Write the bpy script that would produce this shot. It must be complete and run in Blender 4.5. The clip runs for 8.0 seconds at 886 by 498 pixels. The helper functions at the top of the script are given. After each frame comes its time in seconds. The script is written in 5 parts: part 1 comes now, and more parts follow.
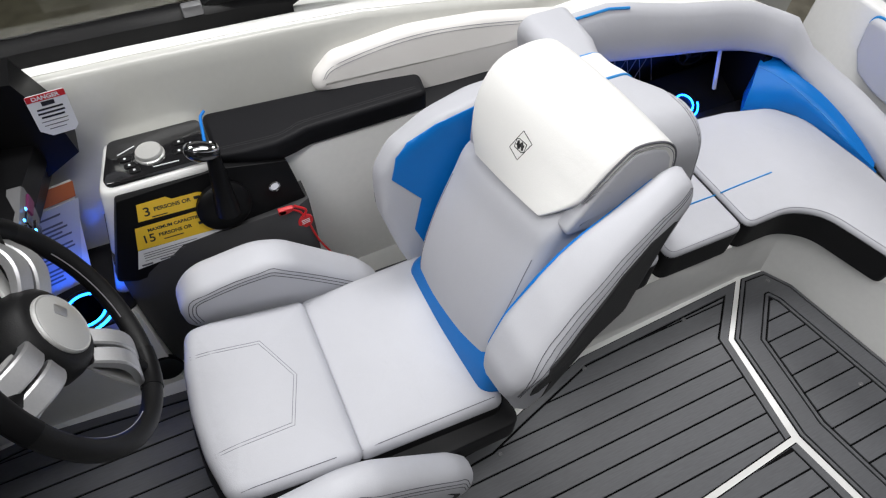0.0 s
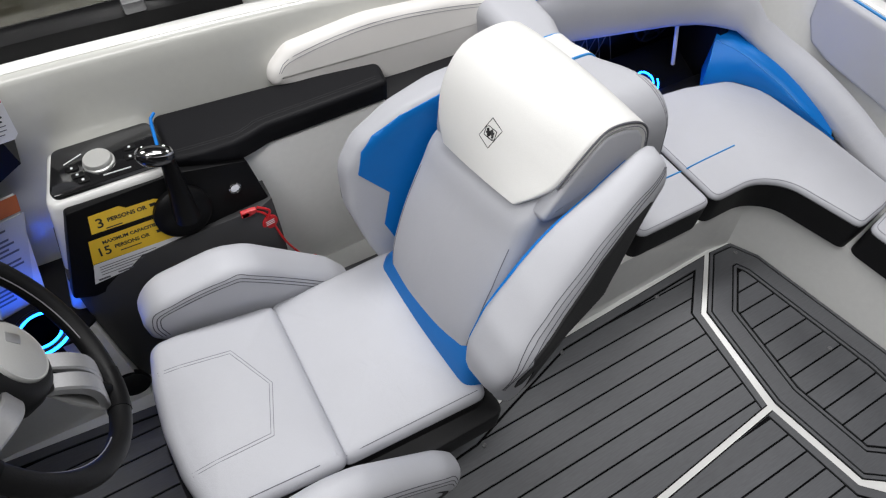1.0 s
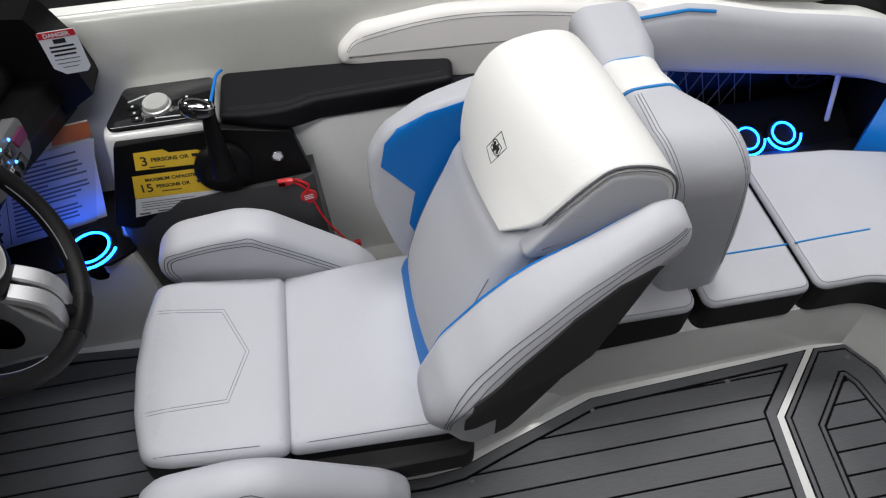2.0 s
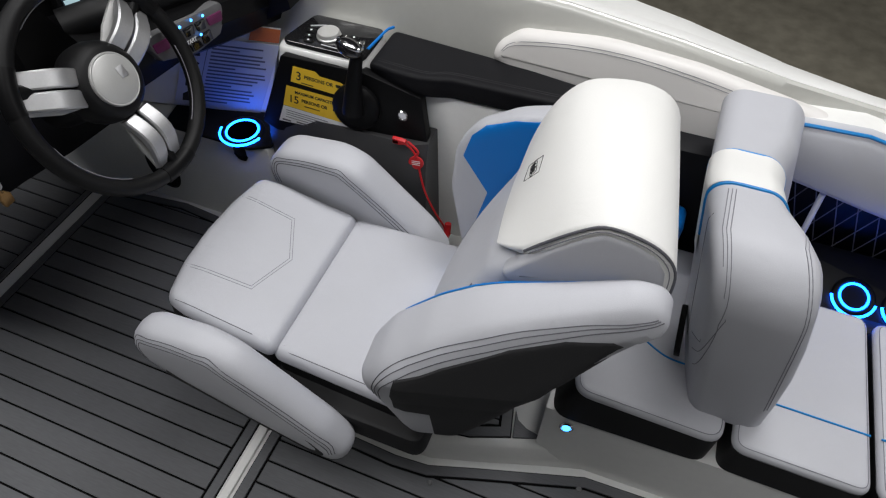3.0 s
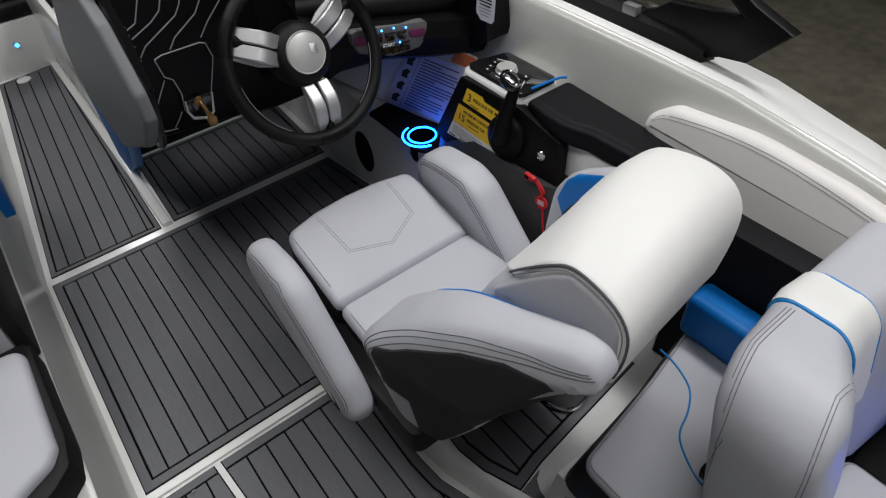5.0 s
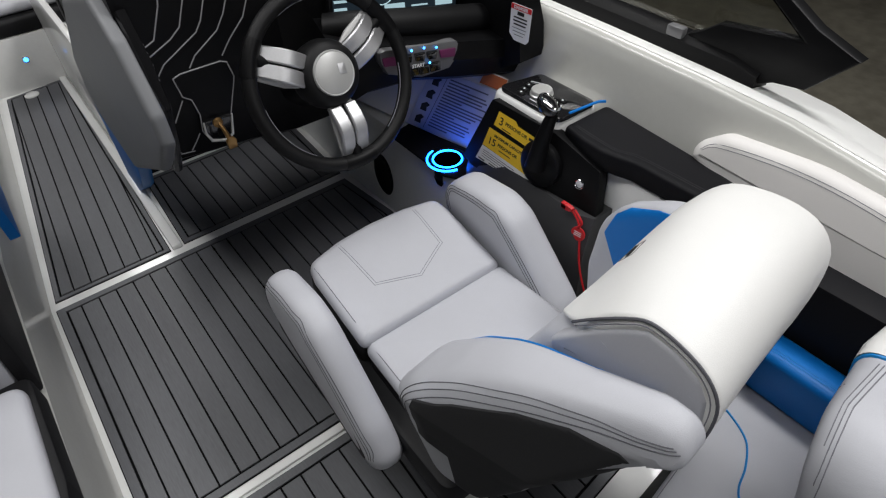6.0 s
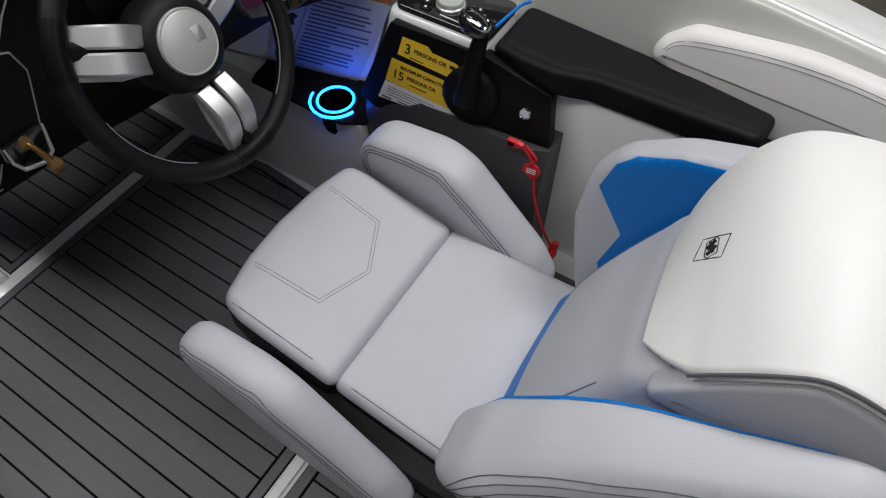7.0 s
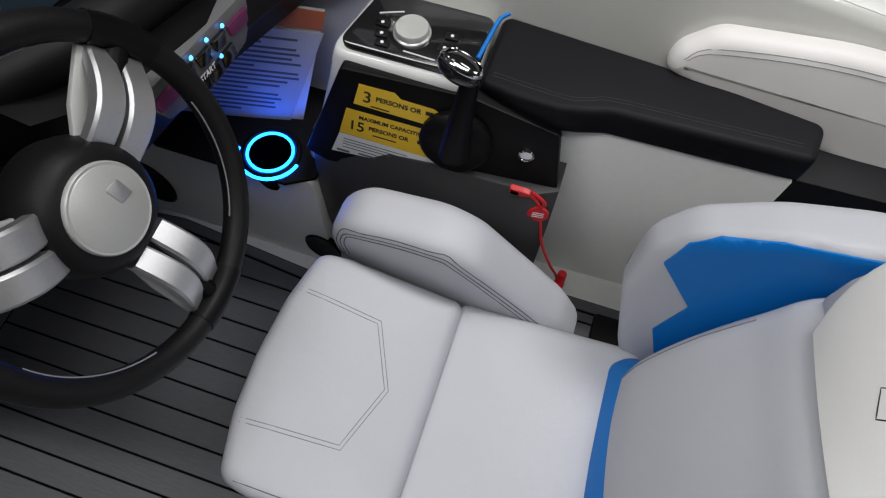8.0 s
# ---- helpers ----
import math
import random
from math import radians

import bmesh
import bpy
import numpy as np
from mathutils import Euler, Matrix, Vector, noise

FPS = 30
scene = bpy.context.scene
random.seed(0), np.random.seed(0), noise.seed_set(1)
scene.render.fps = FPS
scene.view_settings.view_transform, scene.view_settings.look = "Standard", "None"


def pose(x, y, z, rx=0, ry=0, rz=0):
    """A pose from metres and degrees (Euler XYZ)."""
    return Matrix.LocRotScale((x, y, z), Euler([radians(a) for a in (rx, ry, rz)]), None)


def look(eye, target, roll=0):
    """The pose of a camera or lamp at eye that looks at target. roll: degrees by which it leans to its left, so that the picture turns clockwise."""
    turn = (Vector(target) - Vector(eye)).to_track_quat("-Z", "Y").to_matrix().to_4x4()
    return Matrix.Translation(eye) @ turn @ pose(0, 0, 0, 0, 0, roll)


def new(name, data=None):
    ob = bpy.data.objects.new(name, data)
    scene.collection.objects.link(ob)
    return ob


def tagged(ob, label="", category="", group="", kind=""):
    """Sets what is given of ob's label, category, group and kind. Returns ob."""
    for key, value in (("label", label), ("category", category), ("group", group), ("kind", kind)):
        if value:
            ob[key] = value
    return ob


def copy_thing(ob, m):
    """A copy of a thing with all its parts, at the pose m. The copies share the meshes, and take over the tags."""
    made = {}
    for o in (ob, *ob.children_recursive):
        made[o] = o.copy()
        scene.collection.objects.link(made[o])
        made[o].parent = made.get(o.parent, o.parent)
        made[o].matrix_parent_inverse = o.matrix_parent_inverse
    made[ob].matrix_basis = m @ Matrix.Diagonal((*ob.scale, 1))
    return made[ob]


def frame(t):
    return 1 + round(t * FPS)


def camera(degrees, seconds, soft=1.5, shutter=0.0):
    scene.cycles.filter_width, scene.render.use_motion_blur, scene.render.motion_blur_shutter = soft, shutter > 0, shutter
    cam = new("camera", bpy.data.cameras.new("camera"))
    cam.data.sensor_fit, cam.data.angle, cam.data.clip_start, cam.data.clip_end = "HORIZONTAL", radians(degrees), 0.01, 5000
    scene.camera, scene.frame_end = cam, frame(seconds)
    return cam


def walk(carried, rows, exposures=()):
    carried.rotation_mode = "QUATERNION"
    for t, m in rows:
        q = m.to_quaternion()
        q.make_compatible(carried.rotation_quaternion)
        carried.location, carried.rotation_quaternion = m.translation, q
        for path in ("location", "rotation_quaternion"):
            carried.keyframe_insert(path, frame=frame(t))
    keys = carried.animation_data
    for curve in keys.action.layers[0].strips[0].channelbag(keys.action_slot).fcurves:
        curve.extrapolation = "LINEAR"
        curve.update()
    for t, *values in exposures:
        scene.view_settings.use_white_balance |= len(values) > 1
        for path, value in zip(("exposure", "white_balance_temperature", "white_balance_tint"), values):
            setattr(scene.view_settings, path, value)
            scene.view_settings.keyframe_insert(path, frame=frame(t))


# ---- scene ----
from mathutils.bvhtree import BVHTree

cam = camera(70.5, 8.0, soft=1.2)
PATH = [
    (0, (0.1, 0.142, 1.564), (0.658, 1.195, -0.042), 3.2),
    (0.5, (0.128, 0.124, 1.565), (0.748, 1.148, -0.037), 1.8),
    (1, (0.098, 0.177, 1.544), (0.743, 1.146, -0.082), 4.3),
    (1.2, (0.074, 0.216, 1.51), (0.718, 1.15, -0.138), 6.4),
    (2.3, (0.552, 0.081, 1.481), (0.466, 1.28, -0.118), -3.7),
    (2.5, (0.616, 0.059, 1.486), (0.397, 1.247, -0.108), -1.8),
    (3, (0.711, 0.104, 1.473), (0.245, 1.252, -0.097), -0.6),
    (3.5, (0.793, 0.207, 1.468), (0.211, 1.278, -0.118), 0.7),
    (4, (0.908, 0.232, 1.459), (0.033, 1.179, -0.07), -3.0),
    (4.5, (1.06, 0.217, 1.438), (-0.073, 1.058, 0.021), -3.3),
    (4.7, (1.062, 0.209, 1.454), (-0.086, 1.032, 0.038), -3.6),
    (5.8, (0.985, 0.212, 1.457), (-0.195, 1.04, 0.071), -4.0),
    (6, (0.941, 0.211, 1.421), (-0.245, 1.049, 0.045), -3.3),
    (6.5, (0.715, 0.233, 1.387), (-0.131, 1.098, -0.206), -3.3),
    (7, (0.549, 0.314, 1.371), (-0.072, 1.241, -0.289), -1.4),
    (7.5, (0.393, 0.425, 1.306), (0.008, 1.298, -0.452), -1.3),
    (8, (0.227, 0.55, 1.34), (-0.003, 1.396, -0.458), 3.3),
]
walk(cam, [(t, look(eye, target, roll)) for t, eye, target, roll in PATH], exposures=((0.0, 0.14), (1.0, 0.0), (2.5, -0.13), (3.5, -0.31), (4.5, -0.46), (6.0, -0.22), (6.5, -0.38), (7.0, -0.40), (7.5, -0.42), (8.0, -0.29)))

# ---- light ----
world = bpy.data.worlds.new("showroom_air")
world.use_nodes = True
world.node_tree.nodes["Background"].inputs[0].default_value = (0.80, 0.88, 1.0, 1)
world.node_tree.nodes["Background"].inputs[1].default_value = 0.012
scene.world = world


def area(name, m, sx, sy, watts, colour=(1, 1, 1)):
    d = bpy.data.lights.new(name, "AREA")
    d.shape, d.size, d.size_y, d.energy, d.color = "RECTANGLE", sx, sy, watts, colour
    ob = new(name, d)
    ob.matrix_world = m
    return ob


# two rows of ceiling lamps of the hall
for lx, ly, w, sx, sy in ((-4.8, 0.6, 50, 1.5, 0.6), (-1.7, -0.6, 36, 1.2, 0.5), (0.3, 0.0, 43, 2.4, 0.8), (-1.4, 1.9, 34, 1.5, 0.5), (1.1, 2.0, 66, 1.5, 0.5), (4.2, 1.5, 58, 1.8, 1.8)):
    area("hall_lamp", pose(lx, ly, 3.35), sx, sy, w, (0.99, 0.985, 0.985))
scene.view_settings.exposure = 0.0


# ---- materials ----
def material(name, base, rough=0.5, metal=0.0, spread=0.08, scale=6.0, grain=400.0, bump=0.05, coat=0.0, spec=0.5, grain_stretch=(1, 1, 1), random_value=0.0, wrinkle=0.0):
    m = bpy.data.materials.new(name)
    m.use_nodes = True
    nt = m.node_tree
    n, l = nt.nodes, nt.links
    b = n["Principled BSDF"]
    b.inputs["Metallic"].default_value = metal
    b.inputs["Coat Weight"].default_value = coat
    b.inputs["Coat Roughness"].default_value = 0.08
    b.inputs["Specular IOR Level"].default_value = spec
    tc = n.new("ShaderNodeTexCoord")
    big = n.new("ShaderNodeTexNoise")
    big.inputs["Scale"].default_value, big.inputs["Detail"].default_value = scale, 4
    l.new(tc.outputs["Object"], big.inputs["Vector"])
    mp = n.new("ShaderNodeMapping")
    mp.inputs["Scale"].default_value = grain_stretch
    l.new(tc.outputs["Object"], mp.inputs["Vector"])
    fine = n.new("ShaderNodeTexNoise")
    fine.inputs["Scale"].default_value, fine.inputs["Detail"].default_value = grain, 3
    l.new(mp.outputs["Vector"], fine.inputs["Vector"])
    mix = n.new("ShaderNodeMath")
    mix.operation = "ADD"
    l.new(big.outputs["Fac"], mix.inputs[0])
    l.new(fine.outputs["Fac"], mix.inputs[1])
    ramp = n.new("ShaderNodeMapRange")
    ramp.inputs[1].default_value, ramp.inputs[2].default_value = 0.6, 1.4
    ramp.inputs[3].default_value, ramp.inputs[4].default_value = 1 - spread, 1 + spread
    l.new(mix.outputs[0], ramp.inputs[0])
    hsv = n.new("ShaderNodeHueSaturation")
    hsv.inputs["Color"].default_value = (*base, 1)
    if random_value:
        oi = n.new("ShaderNodeObjectInfo")
        rr = n.new("ShaderNodeMapRange")
        rr.inputs[3].default_value, rr.inputs[4].default_value = 1 - random_value, 1 + random_value
        l.new(oi.outputs["Random"], rr.inputs[0])
        mm = n.new("ShaderNodeMath")
        mm.operation = "MULTIPLY"
        l.new(rr.outputs[0], mm.inputs[0])
        l.new(ramp.outputs[0], mm.inputs[1])
        l.new(mm.outputs[0], hsv.inputs["Value"])
    else:
        l.new(ramp.outputs[0], hsv.inputs["Value"])
    l.new(hsv.outputs[0], b.inputs["Base Color"])
    rr2 = n.new("ShaderNodeMapRange")
    rr2.inputs[3].default_value, rr2.inputs[4].default_value = max(0.02, rough - 0.06), min(1, rough + 0.06)
    l.new(big.outputs["Fac"], rr2.inputs[0])
    l.new(rr2.outputs[0], b.inputs["Roughness"])
    if bump:
        bp = n.new("ShaderNodeBump")
        bp.inputs["Strength"].default_value, bp.inputs["Distance"].default_value = bump, 0.002
        l.new(fine.outputs["Fac"], bp.inputs["Height"])
        if wrinkle:
            wr = n.new("ShaderNodeTexNoise")
            wr.inputs["Scale"].default_value, wr.inputs["Detail"].default_value, wr.inputs["Distortion"].default_value = 16, 2, 1.2
            l.new(tc.outputs["Object"], wr.inputs["Vector"])
            b2 = n.new("ShaderNodeBump")
            b2.inputs["Strength"].default_value, b2.inputs["Distance"].default_value = wrinkle, 0.006
            l.new(wr.outputs["Fac"], b2.inputs["Height"])
            l.new(b2.outputs[0], bp.inputs["Normal"])
        l.new(bp.outputs[0], b.inputs["Normal"])
    return m


def glow(name, colour, strength):
    m = bpy.data.materials.new(name)
    m.use_nodes = True
    b = m.node_tree.nodes["Principled BSDF"]
    b.inputs["Base Color"].default_value = (*colour, 1)
    b.inputs["Emission Color"].default_value = (*colour, 1)
    b.inputs["Emission Strength"].default_value = strength
    return m


GREY = material("light_grey_marine_vinyl", (0.47, 0.475, 0.51), 0.48, spread=0.045, scale=9, grain=700, bump=0.14, wrinkle=0.16)
DGREY = material("mid_grey_marine_vinyl", (0.19, 0.195, 0.205), 0.5, spread=0.04, scale=9, grain=700, bump=0.10)
WHITE = material("white_marine_vinyl", (0.78, 0.775, 0.755), 0.45, spread=0.03, scale=7, grain=700, bump=0.14, wrinkle=0.14)
IVORY = material("ivory_marine_vinyl", (0.72, 0.70, 0.68), 0.48, spread=0.03, scale=7, grain=700, bump=0.14, wrinkle=0.14)
BLUE = material("blue_marine_vinyl", (0.001, 0.155, 0.52), 0.42, spread=0.06, scale=9, grain=700, bump=0.10, spec=0.3, wrinkle=0.10)
NAVY = material("blue_piping_vinyl", (0.008, 0.22, 0.58), 0.4, spread=0.05, bump=0.03)
BLACK = material("black_marine_vinyl", (0.008, 0.008, 0.009), 0.55, spread=0.15, scale=9, grain=600, bump=0.12, spec=0.25)
CHARCOAL = material("charcoal_side_panel", (0.028, 0.028, 0.030), 0.7, spread=0.12, scale=9, grain=500, bump=0.15, spec=0.25)
ARMREST = material("charcoal_soft_vinyl", (0.006, 0.006, 0.0075), 0.50, spread=0.12, scale=9, grain=600, bump=0.10, spec=0.14)
# lighter copy of the white gelcoat: extra light is put into the colour
GEL_LIT = material("gelcoat_toned_for_light", (0.82, 0.82, 0.80), 0.35, spread=0.03, scale=3, grain=60, bump=0.0)
# darker copy of the gelcoat: shade on side walls is in the colour
GEL_SHADED = material("gelcoat_toned_for_shade", (0.53, 0.53, 0.50), 0.22, spread=0.03, scale=3, grain=60, bump=0.0, coat=0.4)
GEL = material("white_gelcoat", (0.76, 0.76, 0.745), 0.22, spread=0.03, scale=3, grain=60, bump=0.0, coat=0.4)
EVA = material("brushed_grey_foam_plank", (0.090, 0.092, 0.100), 0.46, spread=0.16, scale=5, grain=260, bump=0.22, grain_stretch=(0.12, 1, 1), random_value=0.06, spec=0.52)
GROOVE = material("black_foam_groove", (0.004, 0.004, 0.0045), 0.9, spread=0.1, spec=0.1)
PLASTIC = material("black_plastic", (0.004, 0.004, 0.0045), 0.42, spread=0.15, scale=12, grain=500, bump=0.04, spec=0.16)
GLOSS = material("gloss_black_panel", (0.010, 0.010, 0.011), 0.12, spread=0.1, coat=0.6, bump=0.0)
LEATHER = material("black_wheel_leather", (0.005, 0.005, 0.0055), 0.5, spread=0.12, scale=15, grain=500, bump=0.15, spec=0.25)
CHROME = material("brushed_aluminium", (0.62, 0.62, 0.63), 0.48, metal=1.0, spread=0.05, grain=300, bump=0.03)
POLISH = material("polished_steel", (0.75, 0.75, 0.76), 0.12, metal=1.0, spread=0.02, bump=0.0)
SATIN = material("satin_silver_cap", (0.50, 0.50, 0.49), 0.45, metal=0.35, spread=0.04, bump=0.02)
PEARL = material("pearl_silver_dial", (0.66, 0.66, 0.64), 0.32, metal=0.55, spread=0.04, bump=0.01)
STITCH = material("grey_thread", (0.10, 0.10, 0.115), 0.7, spread=0.1, bump=0.0)
LSTITCH = material("light_thread", (0.20, 0.20, 0.225), 0.7, spread=0.1, bump=0.0)
RED = material("red_lanyard", (0.55, 0.015, 0.02), 0.4, spread=0.1, bump=0.05)
YELLOW = material("yellow_sticker", (0.80, 0.52, 0.03), 0.4, spread=0.04, bump=0.0)
PAPER = material("white_sticker", (0.72, 0.73, 0.75), 0.4, spread=0.04, bump=0.0)
# white paper dimmed and blued: the dash's shade is put into its colour
SHEET_DIMMED = material("printed_sheet_dimmed_for_shade", (0.52, 0.54, 0.57), 0.3, spread=0.05, bump=0.0)
INK = material("black_ink", (0.012, 0.012, 0.013), 0.45, spread=0.05, bump=0.0)
INKGREY = material("grey_ink", (0.12, 0.12, 0.13), 0.45, spread=0.05, bump=0.0)
ORANGE = material("orange_sticker", (0.52, 0.14, 0.04), 0.4, spread=0.06, bump=0.0)
BRASS = material("brass_key", (0.36, 0.21, 0.08), 0.35, metal=0.8, spread=0.08, bump=0.02)
LINE = material("grey_inlay_line", (0.28, 0.28, 0.29), 0.4, spread=0.05, bump=0.0)
NETTING = material("grey_net_cord", (0.20, 0.19, 0.22), 0.7, spread=0.1, bump=0.0)
CONCRETE = material("hall_floor_concrete", (0.26, 0.24, 0.19), 0.55, spread=0.35, scale=1.6, grain=9, bump=0.1)
PAINT = material("hall_wall_paint", (0.10, 0.10, 0.095), 0.7, spread=0.06, scale=1, grain=30, bump=0.05)
LED = glow("cyan_led_ring", (0.004, 0.115, 1.0), 27.0)
LEDW = glow("cyan_led_lens", (0.06, 0.34, 1.0), 5.0)
SCREEN = glow("display_glow", (0.35, 0.5, 0.55), 0.8)
PINK = glow("purple_switch_glow", (0.10, 0.012, 0.06), 0.15)
KICK = material("grey_black_soft_vinyl", (0.043, 0.043, 0.045), 0.40, spread=0.12, scale=9, grain=600, bump=0.12)
SILVER = material("dull_silver_plastic", (0.15, 0.15, 0.155), 0.4, metal=0.3, spread=0.06, bump=0.0)
GLASS = bpy.data.materials.new("tinted_windshield_glass")
GLASS.use_nodes = True
GLASS.node_tree.nodes["Principled BSDF"].inputs["Transmission Weight"].default_value = 1.0
GLASS.node_tree.nodes["Principled BSDF"].inputs["Roughness"].default_value = 0.02
GLASS.node_tree.nodes["Principled BSDF"].inputs["Base Color"].default_value = (0.55, 0.56, 0.50, 1)


# ---- mesh tools ----
def part(name, bm, mat, parent=None, label="", smooth=38, m=None):
    if m is not None:
        bm.transform(m)
    bmesh.ops.recalc_face_normals(bm, faces=bm.faces)
    me = bpy.data.meshes.new(name)
    bm.to_mesh(me)
    bm.free()
    me.materials.append(mat)
    if smooth:
        me.polygons.foreach_set("use_smooth", [True] * len(me.polygons))
        me.set_sharp_from_angle(angle=radians(smooth))
    ob = new(name, me)
    if parent is not None:
        ob.parent = parent
    if label:
        tagged(ob, label)
    return ob


def thing(name, label, category, group="", kind=""):
    ob = new(name)
    ob.empty_display_size = 0.05
    return tagged(ob, label, category, group, kind)


def fillet(poly, radius, n=6):
    """Round the corners of a closed outline. radius: one number, or one for each corner."""
    out, k = [], len(poly)
    rs = radius if isinstance(radius, (list, tuple)) else [radius] * k
    for i in range(k):
        p, a, b = Vector(poly[i]), Vector(poly[i - 1]), Vector(poly[(i + 1) % k])
        u, v = (a - p), (b - p)
        lu, lv = u.length, v.length
        u, v = u / lu, v / lv
        ang = math.acos(max(-1, min(1, u.dot(v))))
        if rs[i] < 1e-5 or ang > 3.1:
            out.append(p)
            continue
        d = min(rs[i] / math.tan(ang / 2), 0.49 * lu, 0.49 * lv)
        s, e = p + u * d, p + v * d
        for j in range(n + 1):
            t = j / n
            out.append((1 - t) ** 2 * s + 2 * t * (1 - t) * p + t * t * e)
    return out


def inset(poly, d):
    """Move a closed outline inwards by d (a counter-clockwise outline)."""
    area2 = sum(poly[i - 1][0] * poly[i][1] - poly[i][0] * poly[i - 1][1] for i in range(len(poly)))
    sg = 1 if area2 > 0 else -1
    out, k = [], len(poly)
    for i in range(k):
        a, p, b = Vector(poly[i - 1]), Vector(poly[i]), Vector(poly[(i + 1) % k])
        e1, e2 = (p - a).normalized(), (b - p).normalized()
        n1, n2 = Vector((-e1.y, e1.x)) * sg, Vector((-e2.y, e2.x)) * sg
        nn = n1 + n2
        if nn.length < 1e-6:
            nn = n1
        nn.normalize()
        c = max(0.35, nn.dot(n1))
        out.append(p + nn * (d / c))
    return out


def pad(outline, thick, r=0.02, r_low=0.006, crown=0.008, corner=0.03, star=True, n=5):
    """An upholstered pad: outline in x, y, thickness along z, rounded edges and a crowned top."""
    o = fillet([Vector(p) for p in outline], corner) if corner else [Vector(p) for p in outline]
    bm = bmesh.new()
    rings = []
    for j in range(4):
        a = math.pi / 2 * j / 3
        rings.append((r_low * (1 - math.sin(a)), r_low * (1 - math.cos(a))))
    for j in range(n + 1):
        a = math.pi / 2 * j / n
        rings.append((r * (1 - math.cos(a)), thick - r + r * math.sin(a)))
    loops = [[bm.verts.new((*p, z)) for p in (inset(o, d) if d > 1e-6 else o)] for d, z in rings]
    if star:
        last = [v.co.copy() for v in loops[-1]]
        c = sum(last, Vector()) / len(last)
        for k in (0.12, 0.3, 0.55, 0.8):
            loops.append([bm.verts.new((*(p.lerp(c, k)).xy, thick + crown * (1 - (1 - k) ** 2))) for p in last])
    for lo, hi in zip(loops, loops[1:]):
        for i in range(len(lo)):
            bm.faces.new((lo[i - 1], lo[i], hi[i], hi[i - 1]))
    bm.faces.new(loops[0])
    if star:
        mid = bm.verts.new((*c.xy, thick + crown))
        for i in range(len(loops[-1])):
            bm.faces.new((loops[-1][i - 1], loops[-1][i], mid))
    else:
        bm.faces.new(loops[-1])
    return bm


def slab(outline, z0, z1, bevel=0.004, corner=0.0):
    """A plate or block with an outline in x, y."""
    o = fillet([Vector(p) for p in outline], corner) if corner else [Vector(p) for p in outline]
    bm = bmesh.new()
    sets = [(0, z0), (0, z1 - bevel), (bevel * 0.3, z1 - bevel * 0.3), (bevel, z1)] if bevel else [(0, z0), (0, z1)]
    loops = [[bm.verts.new((*p, z)) for p in (inset(o, d) if d else o)] for d, z in sets]
    for lo, hi in zip(loops, loops[1:]):
        for i in range(len(lo)):
            bm.faces.new((lo[i - 1], lo[i], hi[i], hi[i - 1]))
    bm.faces.new(loops[0])
    bm.faces.new(loops[-1])
    return bm


def box(x0, y0, z0, x1, y1, z1, bevel=0.004, seg=2):
    bm = bmesh.new()
    bmesh.ops.create_cube(bm, size=1)
    for v in bm.verts:
        v.co = Vector(((x0 + x1) / 2 + v.co.x * (x1 - x0), (y0 + y1) / 2 + v.co.y * (y1 - y0), (z0 + z1) / 2 + v.co.z * (z1 - z0)))
    if bevel:
        bmesh.ops.bevel(bm, geom=bm.edges[:], offset=bevel, segments=seg, affect="EDGES", profile=0.5)
    return bm


def smoothline(pts, per=6):
    """Points on a smooth curve through the given ones."""
    p = [Vector(q) for q in pts]
    out = []
    for i in range(len(p) - 1):
        a, b, c, d = p[max(0, i - 1)], p[i], p[i + 1], p[min(len(p) - 1, i + 2)]
        for j in range(per):
            t = j / per
            out.append(0.5 * ((2 * b) + (c - a) * t + (2 * a - 5 * b + 4 * c - d) * t * t + (3 * b - a - 3 * c + d) * t ** 3))
    out.append(p[-1])
    return out


def tube(pts, r, n=6, closed=False, bm=None):
    """A round cord through points; r is one radius or one a point."""
    bm = bm or bmesh.new()
    p = [Vector(q) for q in pts]
    k = len(p)
    rings, up = [], None
    for i in range(k):
        if closed:
            d = (p[(i + 1) % k] - p[i - 1]).normalized()
        else:
            d = (p[min(k - 1, i + 1)] - p[max(0, i - 1)]).normalized()
        if up is None:
            up = d.orthogonal().normalized()
        up = (up - d * up.dot(d)).normalized()
        s = d.cross(up)
        rad = r[i] if isinstance(r, (list, tuple)) else r
        rings.append([bm.verts.new(p[i] + (up * math.cos(2 * math.pi * j / n) + s * math.sin(2 * math.pi * j / n)) * rad) for j in range(n)])
    for i in range(k if closed else k - 1):
        a, b = rings[i], rings[(i + 1) % k]
        off = 0
        if closed and i == k - 1:
            off = min(range(n), key=lambda o: (a[0].co - b[o].co).length)
        for j in range(n):
            bm.faces.new((a[j - 1], a[j], b[(j + off) % n], b[(j - 1 + off) % n]))
    if not closed:
        bm.faces.new(rings[0])
        bm.faces.new(rings[-1])
    return bm


def lathe(profile, n=32, bm=None):
    """A turned body round z from (radius, z) pairs."""
    bm = bm or bmesh.new()
    loops = [[bm.verts.new((r * math.cos(2 * math.pi * j / n), r * math.sin(2 * math.pi * j / n), z)) for j in range(n)] for r, z in profile]
    for lo, hi in zip(loops, loops[1:]):
        for j in range(n):
            bm.faces.new((lo[j - 1], lo[j], hi[j], hi[j - 1]))
    if profile[0][0] > 1e-4:
        bm.faces.new(loops[0])
    if profile[-1][0] > 1e-4:
        bm.faces.new(loops[-1])
    bmesh.ops.remove_doubles(bm, verts=bm.verts, dist=1e-6)
    return bm


